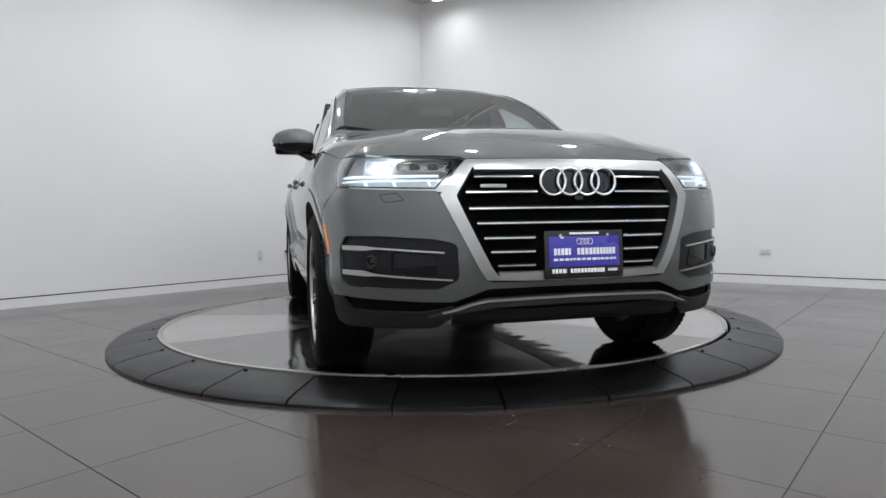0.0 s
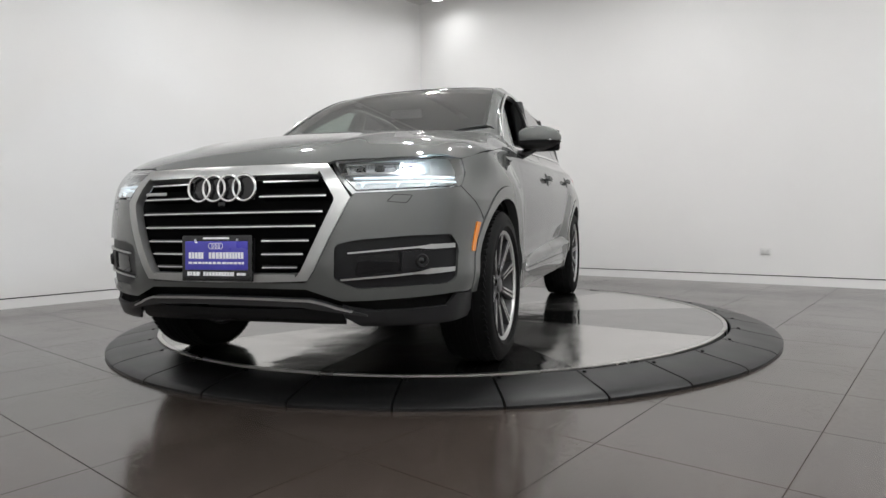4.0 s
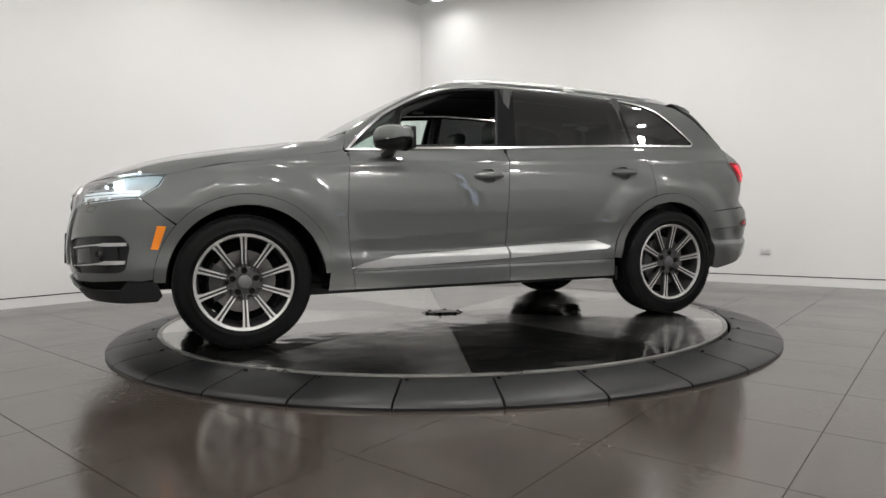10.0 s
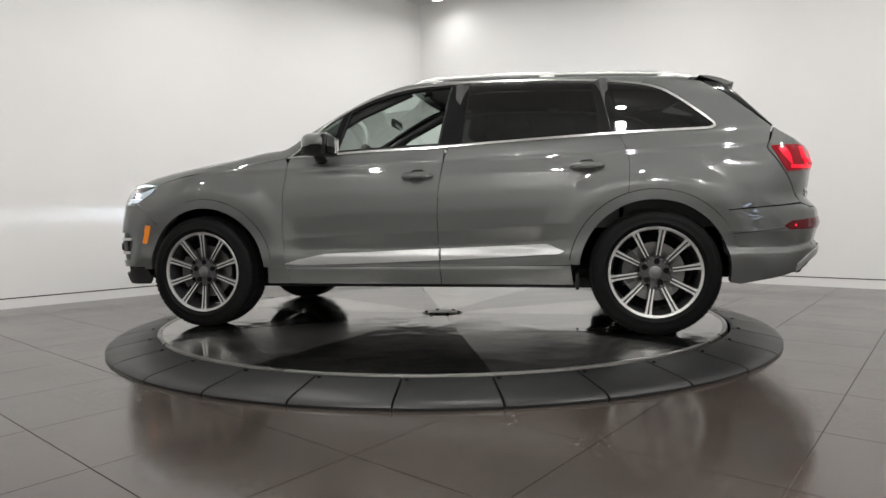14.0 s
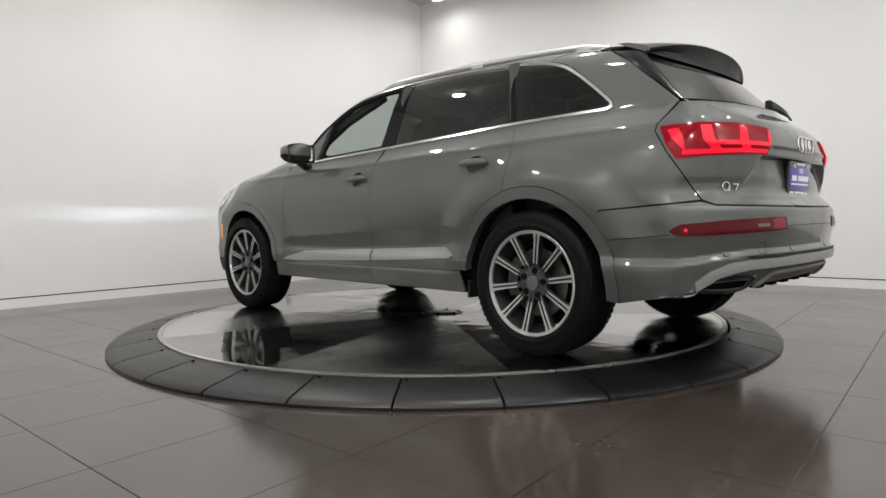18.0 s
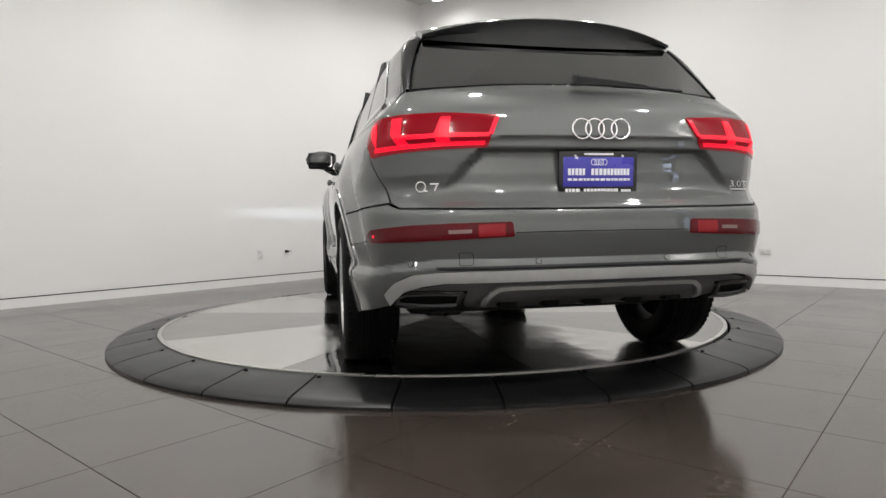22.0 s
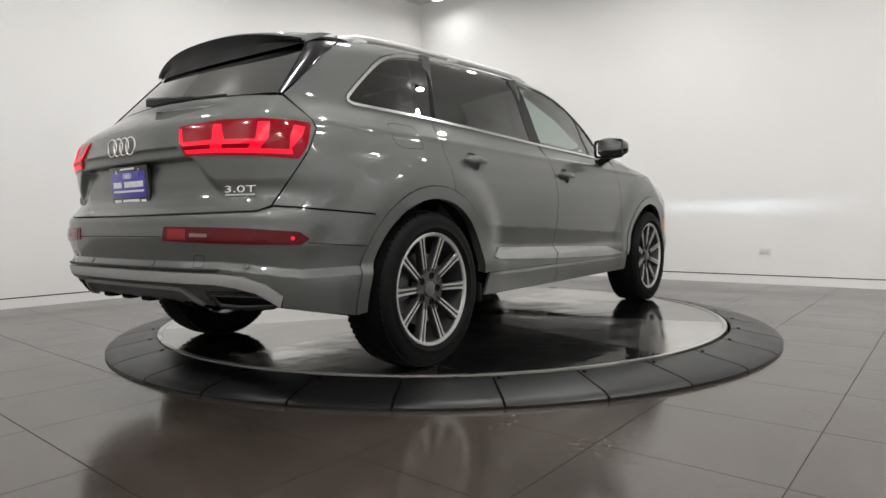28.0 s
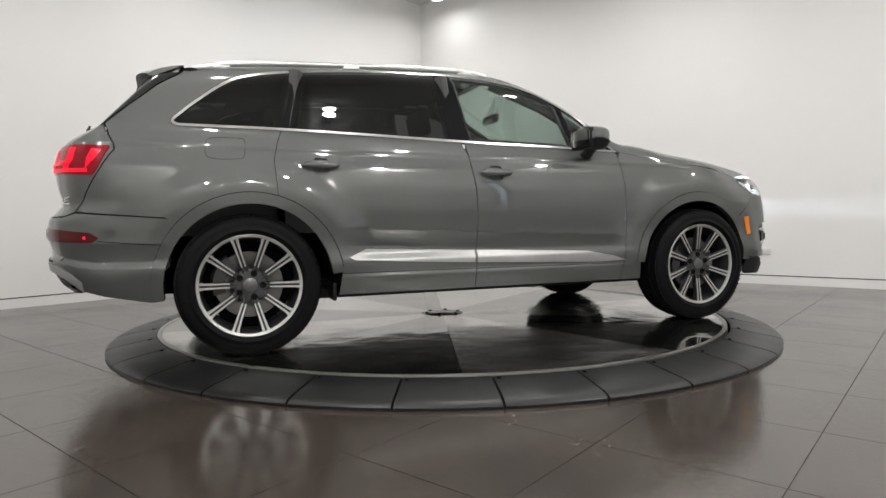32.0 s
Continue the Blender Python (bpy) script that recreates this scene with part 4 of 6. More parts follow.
    mid = [at_front(0.497, 0.371), at_front(0.3, 0.369), front_mid(0.368), front_mid(0.29), at_front(0.3, 0.289), at_front(0.497, 0.287)]
    skin("front_skid", mid, MATT, body, "matt black under-tray lip", off=-0.01, gap=0.001, joined=True)
    lip = [at_front(0.585, 0.341), at_front(0.535, 0.357), at_front(0.48, 0.374), at_front(0.435, 0.392), at_front(0.38, 0.406), at_front(0.2, 0.413), front_mid(0.416), front_mid(0.384), at_front(0.2, 0.382), at_front(0.334, 0.377), at_front(0.474, 0.354), at_front(0.585, 0.333)]
    skin("bumper_lip", lip, LIPGREY, body, "dark grey lower bumper lip", off=0.006, gap=0.0, rim=0.03, joined=True, cell=(0.03, 0.012))
    line = [at_front(0.535, 0.357), at_front(0.48, 0.374), at_front(0.435, 0.392), at_front(0.38, 0.406), at_front(0.2, 0.413), front_mid(0.416), front_mid(0.408), at_front(0.2, 0.405), at_front(0.375, 0.398), at_front(0.43, 0.385), at_front(0.475, 0.367), at_front(0.53, 0.352)]
    skin("silver_lip", line, SILVER, body, "thin satin silver strip", off=0.010, gap=0.0, rim=0.01, joined=True, cell=(0.03, 0.012))
    # arch lips
    for c, (a0, a1) in ((ARCH_F, (176, 2)), (ARCH_R, (188, 6))):
        ring = arc(c, HUB_Z, LIP - 0.003, a0, a1, 30) + arc(c, HUB_Z, ARCH, a1, a0, 30)
        ring = [at_side(*q) if not END_R <= q[0] <= END_F else q for q in ring]
        skin("arch_lip", ring, PAINT, body, "body-coloured wheel arch moulding", off=0.005, gap=0.0, rim=0.05, cell=(0.03, 0.03), mirror=True)
    # sills and bright strips
    for x0, x1 in ((0.848, -0.186), (-0.196, -0.995)):
        z0, z1 = 0.4115 + 0.012 * (0.98 - x0) / 2, 0.4115 + 0.012 * (0.98 - x1) / 2
        skin("sill_seam", [(x0, z0 + 0.002), (x1, z1 + 0.002), (x1, z1 - 0.002), (x0, z0 - 0.002)], GAP, body, off=0.0007, gap=0.0, rim=0.0, mirror=True, cell=(0.05, 0.02))
    sill = [(1.0, 0.296), (0.5, 0.296), (-0.5, 0.296), (-1.02, 0.296), (-1.03, 0.268), (-0.5, 0.264), (0.5, 0.264), (1.01, 0.268)]
    skin("sill", sill, MATT, body, "matt black sill edge", off=-0.012, gap=0.0, mirror=True)
    s_f = [(0.885, 0.432), (0.80, 0.462), (0.60, 0.501), (0.30, 0.513), (-0.172, 0.531), (-0.178, 0.455), (0.30, 0.437), (0.70, 0.426)]
    s_r = [(-0.184, 0.531), (-0.60, 0.546), (-0.856, 0.556), (-0.965, 0.512), (-0.93, 0.494), (-0.60, 0.474), (-0.190, 0.455)]
    skin("door_strip", s_f, STRIP, body, "satin silver strip low on the door", off=0.010, gap=0.001, rim=0.02, mirror=True, cell=(0.04, 0.02))
    skin("door_strip", s_r, STRIP, body, "satin silver strip low on the door", off=0.010, gap=0.001, rim=0.02, mirror=True, cell=(0.04, 0.02))
    # tailgate
    tg = [rear_mid(1.268), at_rear(0.35, 1.264), at_rear(0.6, 1.252), at_side(-2.20, 1.240), at_side(-2.145, 1.135), at_side(-2.14, 1.10), at_side(-2.205, 1.00), at_side(-2.255, 0.92), at_side(-2.335, 0.785), at_rear(0.78, 0.765), at_rear(0.5, 0.759), at_rear(0.25, 0.757), rear_mid(0.756)]
    skin("tailgate", tg, PAINT, body, gap=0.0, joined=True, cell=(0.013, 0.010))
    # rear bumper
    rb = [rear_mid(0.748), at_rear(0.25, 0.749), at_rear(0.5, 0.751), at_rear(0.78, 0.757), at_side(-2.33, 0.777), at_side(-2.184, 0.764), at_side(-1.90, 0.742)]
    rb += [at_side(*q) for q in arc(ARCH_R, HUB_Z, LIP, 138, 188, 12)] + [at_side(-2.08, 0.330), at_side(-2.20, 0.350), at_side(-2.30, 0.376), at_rear(0.838, 0.425), at_rear(0.804, 0.474), at_rear(0.742, 0.507), at_rear(0.64, 0.519), at_rear(0.3, 0.524), rear_mid(0.524)]
    skin("rear_bumper", rb, PAINT, body, gap=0.0, joined=True, cell=(0.03, 0.008))
    band = [rear_mid(0.520), at_rear(0.3, 0.520), at_rear(0.64, 0.515), at_rear(0.74, 0.503), at_rear(0.802, 0.470), at_rear(0.835, 0.421), at_side(-2.305, 0.374), at_rear(0.80, 0.392), at_rear(0.765, 0.437), at_rear(0.70, 0.460), at_rear(0.62, 0.473), at_rear(0.3, 0.476), rear_mid(0.476)]
    skin("rear_band", band, BAND, body, "satin grey curved bumper band", off=0.008, gap=0.0, rim=0.03, joined=True, cell=(0.02, 0.006))
    dif = [rear_mid(0.472), at_rear(0.3, 0.472), at_rear(0.61, 0.470), at_rear(0.69, 0.457), at_rear(0.775, 0.440), at_rear(0.66, 0.444), at_rear(0.545, 0.440), at_rear(0.549, 0.356), at_rear(0.5, 0.349), at_rear(0.3, 0.345), rear_mid(0.345)]
    skin("diffuser", dif, DIFFUSER, body, "dark grey lower rear bumper", off=-0.02, gap=0.0, rim=0.0, joined=True)
    # lamps
    tl = rounded([at_rear(0.388, 1.118), at_rear(0.60, 1.131), at_rear(0.76, 1.130), at_side(-2.150, 1.122), at_side(-2.20, 1.02), at_side(-2.238, 0.965), at_rear(0.78, 0.975), at_rear(0.60, 0.984), at_rear(0.448, 0.988)], 0.012)
    skin("tail_lamp", tl, RED_LENS, body, "lit red tail lamp", off=0.006, gap=0.001, rim=0.02, mirror=True, cell=(0.03, 0.02))
    rf = rounded([at_rear(0.372, 0.706), at_rear(0.6, 0.702), at_rear(0.75, 0.696), at_side(-2.26, 0.678), at_side(-2.215, 0.648), at_side(-2.25, 0.625), at_rear(0.75, 0.632), at_rear(0.5, 0.642), at_rear(0.364, 0.648)], 0.01)
    skin("rear_reflector", rf, RED_DARK, body, "dark red rear reflector and fog lamp", off=0.004, gap=0.0, rim=0.02, mirror=True, cell=(0.03, 0.02))
    head = skin("headlamp", HEAD, LENS, body, "lit clear headlamp", off=0.0, gap=0.002, rim=0.006, mirror=True, cell=(0.03, 0.03))
    for ob in head:
        ob.visible_shadow = False
    skin("lamp_border", HEAD, BLACK, body, "black headlamp edge", off=-0.003, gap=0.002, rim=0.004, mirror=True, holes=[shrink(HEAD, 0.011)], cell=(0.03, 0.03))
    skin("lamp_bowl", HEAD, BOWL, body, "grey headlamp housing", off=-0.06, gap=-0.004, rim=0, mirror=True)
    # rear glass
    rg = [rear_mid(1.276), at_rear(0.35, 1.272), at_rear(0.6, 1.262), at_rear(0.696, 1.258), at_rear(0.652, 1.41), at_rear(0.604, 1.525), at_rear(0.3, 1.55), rear_mid(1.555)]
    pane = skin("rear_window", rg, WIN_REAR, body, "dark tinted rear window", off=-0.002, gap=0.0, rim=0.004, joined=True, cell=(0.05, 0.03))
    pane.visible_shadow = False
    rt = [at_rear(0.699, 1.260), at_side(-2.195, 1.252), at_side(-2.085, 1.345), at_side(-1.935, 1.47), at_side(-1.81, 1.555), at_rear(0.608, 1.527), at_rear(0.656, 1.41)]
    skin("window_side_trim", rt, BLACK, body, "gloss black trim beside the rear window", off=0.004, gap=0.001, mirror=True)
    # dark inside of the shell
    liner = [(MID_F, 0.30), (MID_F, 0.90), at_front(0.45, 0.90), at_side(1.95, 0.90), (1.5, 1.0), (0.9, 1.10), (-0.2, 1.15), (-1.3, 1.19), (-1.84, 1.2), at_side(-2.1, 1.15), at_rear(0.5, 1.15), (MID_R, 1.15), (MID_R, 0.40), at_rear(0.6, 0.40), at_side(-2.2, 0.36)]
    liner += [at_side(-1.99, 0.30)] + [at_side(*q) if q[0] < END_R else q for q in arc(ARCH_R, HUB_Z, ARCH + 0.02, 190, -10, 24)] + [(-0.95, 0.29), (0.95, 0.29)] + [at_side(*q) if q[0] > END_F else q for q in arc(ARCH_F, HUB_Z, ARCH + 0.02, 190, -10, 24)] + [at_side(1.97, 0.30)]
    skin("inner_shell", liner, GAP, body, off=-0.075, gap=0.0, rim=0, joined=True, cell=(0.06, 0.05))


panels()


def wheel_parts(parent):
    """Ten-spoke alloy wheel, outside towards +y."""
    tyre = [(0.255, -0.118), (0.285, -0.128), (0.325, -0.133), (0.352, -0.126), (0.368, -0.112), (0.378, -0.085), (0.381, -0.05), (0.382, 0.0), (0.381, 0.05), (0.378, 0.085), (0.368, 0.112), (0.352, 0.126), (0.325, 0.133), (0.306, 0.131), (0.304, 0.1335), (0.297, 0.1335), (0.295, 0.130), (0.279, 0.124), (0.271, 0.108)]
    t = part("tyre", lathe_bm(tyre, 72), TYRE, parent, "black road tyre", angle=60)
    bm = bmesh.new()
    for k in range(72):
        a = 2 * math.pi * k / 72
        for s in (-1, 1):
            c = bmesh.ops.create_cube(bm, size=1.0)["verts"]
            bmesh.ops.scale(bm, vec=(0.006, 0.046, 0.024), verts=c)
            bmesh.ops.rotate(bm, verts=c, cent=(0, 0, 0), matrix=Matrix.Rotation(s * 0.35, 3, "X"))
            bmesh.ops.translate(bm, verts=c, vec=(0.3735, s * 0.088, 0))
            bmesh.ops.rotate(bm, verts=c, cent=(0, 0, 0), matrix=Matrix.Rotation(a + s * 0.02, 3, "Y"))
    tagged(part("tread", bm, TYRE, parent, smooth=False), "rubber tread blocks", kind="stuff")
    for y in (-0.045, -0.015, 0.015, 0.045):
        part("tread_rib", lathe_bm([(0.380, y - 0.010), (0.3855, y - 0.009), (0.3855, y + 0.009), (0.380, y + 0.010)], 72), TYRE, parent)
    part("rim_barrel", lathe_bm([(0.262, 0.112), (0.250, 0.104), (0.238, 0.06), (0.228, 0.0), (0.232, -0.10), (0.255, -0.118)], 72), RIMDARK, parent, "dark grey wheel barrel")
    part("rim_lip", lathe_bm([(0.262, 0.112), (0.2625, 0.1185), (0.2595, 0.1205), (0.2470, 0.1165), (0.2440, 0.108), (0.247, 0.104)], 90), RIMCUT, parent, "bright machined rim edge")
    # one spoke: dark body with two bright machined bands
    n = 10
    bmd, bmc = bmesh.new(), bmesh.new()
    stations = [(0.060, 0.088, 0.0165), (0.098, 0.0915, 0.0160), (0.17, 0.101, 0.0172), (0.225, 0.108, 0.0195), (0.2475, 0.112, 0.0250)]
    rings = []
    for r, y, w in stations:
        ring = [(r, y - 0.040, -w * 0.8), (r, y - 0.004, -w), (r, y, -w + 0.003), (r, y, -0.0045), (r, y - 0.007, -0.002), (r, y - 0.007, 0.002), (r, y, 0.0045), (r, y, w - 0.003), (r, y - 0.004, w), (r, y - 0.040, w * 0.8)]
        rings.append([bmd.verts.new(q) for q in ring])
    for i in range(len(rings) - 1):
        for j in range(10):
            bmd.faces.new((rings[i][j], rings[i][(j + 1) % 10], rings[i + 1][(j + 1) % 10], rings[i + 1][j]))
    for s in (-1, 1):
        prev = None
        for r, y, w in stations[1:]:
            cur = [bmc.verts.new((r, y + 0.0012, s * 0.0052)), bmc.verts.new((r, y + 0.0012, s * (w - 0.0030)))]
            if prev:
                bmc.faces.new((prev[0], prev[1], cur[1], cur[0]))
            prev = cur
    spoke = part("spoke", bmd, RIMDARK, parent, "dark grey spoke", angle=30)
    face = part("spoke_face", bmc, RIMCUT, parent, "machined bright spoke bands", smooth=False)
    for k in range(n):
        a = 2 * math.pi * k / n + math.pi / 2
        for o in (spoke, face):
            q = o if k == 0 else new(o.name.split(".")[0], o.data)
            q.parent = parent
            q.rotation_euler[1] = a
            tagged(q, o["label"])
    part("hub", lathe_bm([(0.0, 0.088), (0.040, 0.088), (0.070, 0.0885), (0.084, 0.084), (0.092, 0.05)], 40), RIMDARK, parent)
    part("hub_cap", lathe_bm([(0.0, 0.101), (0.030, 0.100), (0.037, 0.097), (0.039, 0.086)], 32), HUBCAP, parent, "silver grey hub cap")
    for k in range(5):
        a = 2 * math.pi * k / 5 + math.pi / 2
        o = part("wheel_bolt", lathe_bm([(0, 0.089), (0.0085, 0.089), (0.0095, 0.0925), (0.0175, 0.0925), (0.0185, 0.080)], 16), GAP, parent)
        o.location = (0.066 * math.cos(a), 0.0, 0.066 * math.sin(a))
    part("brake_disc", lathe_bm([(0.07, 0.02), (0.09, 0.035), (0.178, 0.035), (0.180, 0.01)], 48), DISC, parent, "grey brake disc")
    bm = lathe_bm([(0.125, 0.058), (0.19, 0.058), (0.205, 0.02), (0.12, 0.0), (0.125, 0.058)], 10, sweep=70)
    cal = part("caliper", bm, RIMDARK, parent)
    cal.rotation_euler[1] = radians(35)
    for o in parent.children:
        if o.name.split(".")[0] in ("rim_barrel", "rim_lip", "spoke", "spoke_face"):
            o.scale = (1.05, 1.0, 1.05)
    part("back_plate", lathe_bm([(0.0, -0.03), (0.232, -0.03)], 32), GAP, parent)


def wheels():
    first = None
    for x, side in ((HUB_F, 1), (HUB_R, 1), (HUB_F, -1), (HUB_R, -1)):
        w = new("wheel")
        w.parent = car
        w.location = (x, side * 0.838, HUB_Z)
        w.rotation_euler[1] = radians({(HUB_R, 1): -9.5, (HUB_R, -1): -19.0}.get((x, side), 0.0))
        if side < 0:
            w.rotation_euler[2] = math.pi
        if not first:
            first = w
            wheel_parts(w)
        else:
            for o in list(first.children):
                c = new(o.name.split(".")[0], o.data)
                c.parent = w
                c.matrix_basis = o.matrix_basis
                if "label" in o:
                    tagged(c, o["label"], kind=o.get("kind", ""))
        tagged(w, "ten-spoke grey and machined alloy wheel with black tyre")
        # dark flap at the arch's inner end
        if x < 0:
            part("mud_flap", box_bm(0.022, 0.17, 0.10, (-1.040, side * 0.840, 0.318), 0.008), MATT, car, "black flap ahead of the rear wheel")
        # dark liner of the arch
        bm = bmesh.new()
        rings = []
        for y in (0.40, 0.895):
            rings.append([bm.verts.new((x + 0.465 * math.cos(radians(a)), side * y, HUB_Z + 0.465 * math.sin(radians(a)))) for a in range(-2, 183, 8)])
        for j in range(len(rings[0]) - 1):
            bm.faces.new((rings[0][j], rings[0][j + 1], rings[1][j + 1], rings[1][j]))
        bm.faces.new(rings[0])
        part("arch_liner", bm, GAP, car)


wheels()

# ---------------------------------------------------------------- the car's fittings
def frame_on(q, off=0.0):
    """Pose on the skin at place q: x to the viewer's right, y up the skin, z outwards."""
    n = Vector(gradient(np.array([q]))[0])
    x = Vector((0, 0, 1)).cross(n).normalized()
    y = n.cross(x)
    m = Matrix((x, y, n)).transposed().to_4x4()
    m.translation = Vector(q) + n * off
    return m


def stick(name, bm, material, parent, uv, off=0.0, label="", way=wrap, side=1, smooth=True, flat=False):
    q = way(np.array([uv], float))[0]
    ob = part(name, bm, material, parent, label, smooth)
    m = frame_on(q, off)
    if side < 0:
        flip = Matrix.Diagonal((1, -1, 1, 1))
        m = flip @ m @ Matrix.Diagonal((-1, 1, 1, 1))
    if flat:
        x = Vector((m.col[0][0], m.col[0][1], 0)).normalized()
        z = Vector((0, 0, 1))
        y = x.cross(z)
        r = Matrix((x, z, x.cross(z))).transposed().to_4x4()
        r.translation = m.translation
        m = r
    ob.matrix_basis = m
    return ob


def torus_bm(r, t, steps=40, sides=10, squash=1.0):
    bm = bmesh.new()
    rings = []
    for i in range(steps):
        a = 2 * math.pi * i / steps
        rings.append([bm.verts.new(((r + t * math.cos(b)) * math.cos(a), (r + t * math.cos(b)) * math.sin(a), t * squash * math.sin(b))) for b in (2 * math.pi * k / sides for k in range(sides))])
    for i in range(steps):
        for k in range(sides):
            bm.faces.new((rings[i][k], rings[(i + 1) % steps][k], rings[(i + 1) % steps][(k + 1) % sides], rings[i][(k + 1) % sides]))
    return bm


def grille():
    g = part("grille", lathe_bm([(0.0, 0.0), (0.004, 0.0)], 6), BLACK, car, "tall black grille with bright slats in a silver frame")
    g.location = (2.36, 0, 0.7)
    inv = Matrix.Translation((-2.36, 0, -0.7))
    outer = [at_front(y, z) for y, z in ((0.0, 0.951), (0.20, 0.951), (0.425, 0.950), (0.475, 0.90), (0.536, 0.812), (0.47, 0.66), (0.405, 0.525), (0.378, 0.484), (0.2, 0.479), (0.0, 0.478))]
    inner = rounded([at_front(y, z) for y, z in ((0.402, 0.926), (0.480, 0.806), (0.360, 0.530), (0.328, 0.489))], [0.02, 0.012, 0.04, 0.04])
    o = mirrored_outline(outer, MID_F)
    i = mirrored_outline(inner, MID_F)
    made = [skin("grille_frame", o, FRAME, g, "satin silver grille frame", off=0.010, gap=0.0, rim=0.035, holes=[i], cell=(0.03, 0.02)),
            skin("grille_back", i, GAP, g, "dark grille depth", off=-0.075, gap=-0.015, rim=0)]
    for z, a0, a1 in ((0.880, 0.180, 0.412), (0.820, 0.170, 0.448), (0.757, 0.0, 0.440), (0.700, 0.0, 0.415), (0.643, 0.192, 0.390), (0.590, 0.192, 0.366), (0.537, 0.192, 0.340)):
        for lo, hi in ((a0, a1), (-a1, -a0)) if a0 else ((-a1, a1),):
            strip = [at_front(lo, z + 0.0027), at_front((lo + hi) / 2, z + 0.0027), at_front(hi, z + 0.0027), at_front(hi, z - 0.0027), at_front((lo + hi) / 2, z - 0.0027), at_front(lo, z - 0.0027)]
            made.append(skin("slat", strip, CHROME, g, "bright chrome slat edge", off=-0.008, gap=0.0, rim=0.004, cell=(0.05, 0.02)))
            blade = [(u, v + (0.006 if v > z else -0.004)) for u, v in strip]
            made.append(skin("slat_body", blade, PILLAR, g, "gloss black slat", off=-0.014, gap=0.0, rim=0.05, cell=(0.06, 0.02)))
    for ob in made:
        ob.matrix_parent_inverse = inv
    for z in (0.590, 0.537):
        for lo, hi in ((0.195, 0.262), (-0.262, -0.195)):
            blk = [at_front(lo, z + 0.005), at_front(hi, z + 0.005), at_front(hi, z - 0.005), at_front(lo, z - 0.005)]
            made.append(skin("sensor_block", blk, GREYTRIM, g, "grey sensor cover on the slat", off=-0.005, gap=0.0, rim=0.012, cell=(0.05, 0.02)))
    made.append(part("camera_pod", box_bm(0.03, 0.036, 0.020, (0.082, 0, 0.093), 0.006), BLACK, g, "small black camera pod"))
    # emblem
    em = part("ring_emblem", torus_bm(0.0525, 0.0062), CHROME, car, "four plain chrome rings")
    em.matrix_basis = pose(2.452, 0.108, 0.858, 86, 0, 90)
    for k in range(1, 4):
        r = new("ring", em.data)
        r.parent = em
        r.location = (-0.072 * k, 0, 0)
    part("emblem_back", box_bm(0.30, 0.10, 0.02, (-0.108, 0, -0.022), 0.009), BLACK, em)
    b = part("badge_bar", box_bm(0.004, 0.105, 0.013, (2.432, -0.345, 0.842), 0.002), SILVER, car, "small plain silver badge bar")
    b.matrix_basis = pose(0, 0, 0)


def plate(x, z, tilt, facing):
    """A dealer's plate in a black frame; its lettering stands as plain bars."""
    p_ = part("plate_frame", box_bm(0.335, 0.186, 0.016, (0, -0.007, 0), 0.006), BLACK, car, "black licence plate frame with a blue dealer plate")
    p_.matrix_basis = pose(x, 0, z, 90 - tilt, 0, 90 if facing > 0 else -90)
    part("plate_holder", box_bm(0.31, 0.15, 0.03, (0, 0, -0.020), 0.004), MATT, p_)
    part("plate_panel", box_bm(0.298, 0.116, 0.004, (0, 0.004, 0.0085), 0.001), BLUE, p_, "blue plate")
    bars = [(0.125, 0.0075, 0, 0.0735), (0.012, 0.006, -0.095, 0.0580), (0.075, 0.016, 0.0, 0.040)]
    for w, h, x0, y0 in bars[:2]:
        part("letter_bar", box_bm(w, h, 0.002, (x0, y0, 0.0112 if y0 < 0.06 else 0.0085)), PLATEWHITE, p_, smooth=False)
    r0 = part("plate_ring", torus_bm(0.0115, 0.0012, 20, 6), PLATEWHITE, p_)
    r0.location = (-0.0225, 0.042, 0.0115)
    for k in range(1, 4):
        r = new("plate_ring", r0.data)
        r.parent = p_
        r.location = (-0.0225 + 0.015 * k, 0.042, 0.0115)
    rng = random.Random(4)
    for y0, h, x0, x1, wmin, wmax, zz in ((0.004, 0.026, -0.132, -0.058, 0.014, 0.020, 0.0112), (0.004, 0.026, -0.034, 0.132, 0.012, 0.019, 0.0112), (-0.026, 0.009, -0.134, 0.134, 0.010, 0.026, 0.0112), (-0.070, 0.016, -0.140, -0.078, 0.012, 0.017, 0.0088), (-0.070, 0.016, -0.062, 0.085, 0.011, 0.016, 0.0088), (-0.070, 0.010, 0.098, 0.140, 0.008, 0.010, 0.0088)):
        x = x0
        while x < x1:
            w = rng.uniform(wmin, wmax)
            w = min(w, x1 - x)
            part("letter_bar", box_bm(w * 0.74, h, 0.002, (x + w / 2, y0, zz)), PLATEWHITE, p_, smooth=False)
            x += w
    for sx in (-0.10, 0.10):
        part("screw", lathe_bm([(0, 0.004), (0.005, 0.003), (0.006, 0)], 10, "z"), SILVER, p_).location = (sx, 0.066, 0.0085)
    return p_


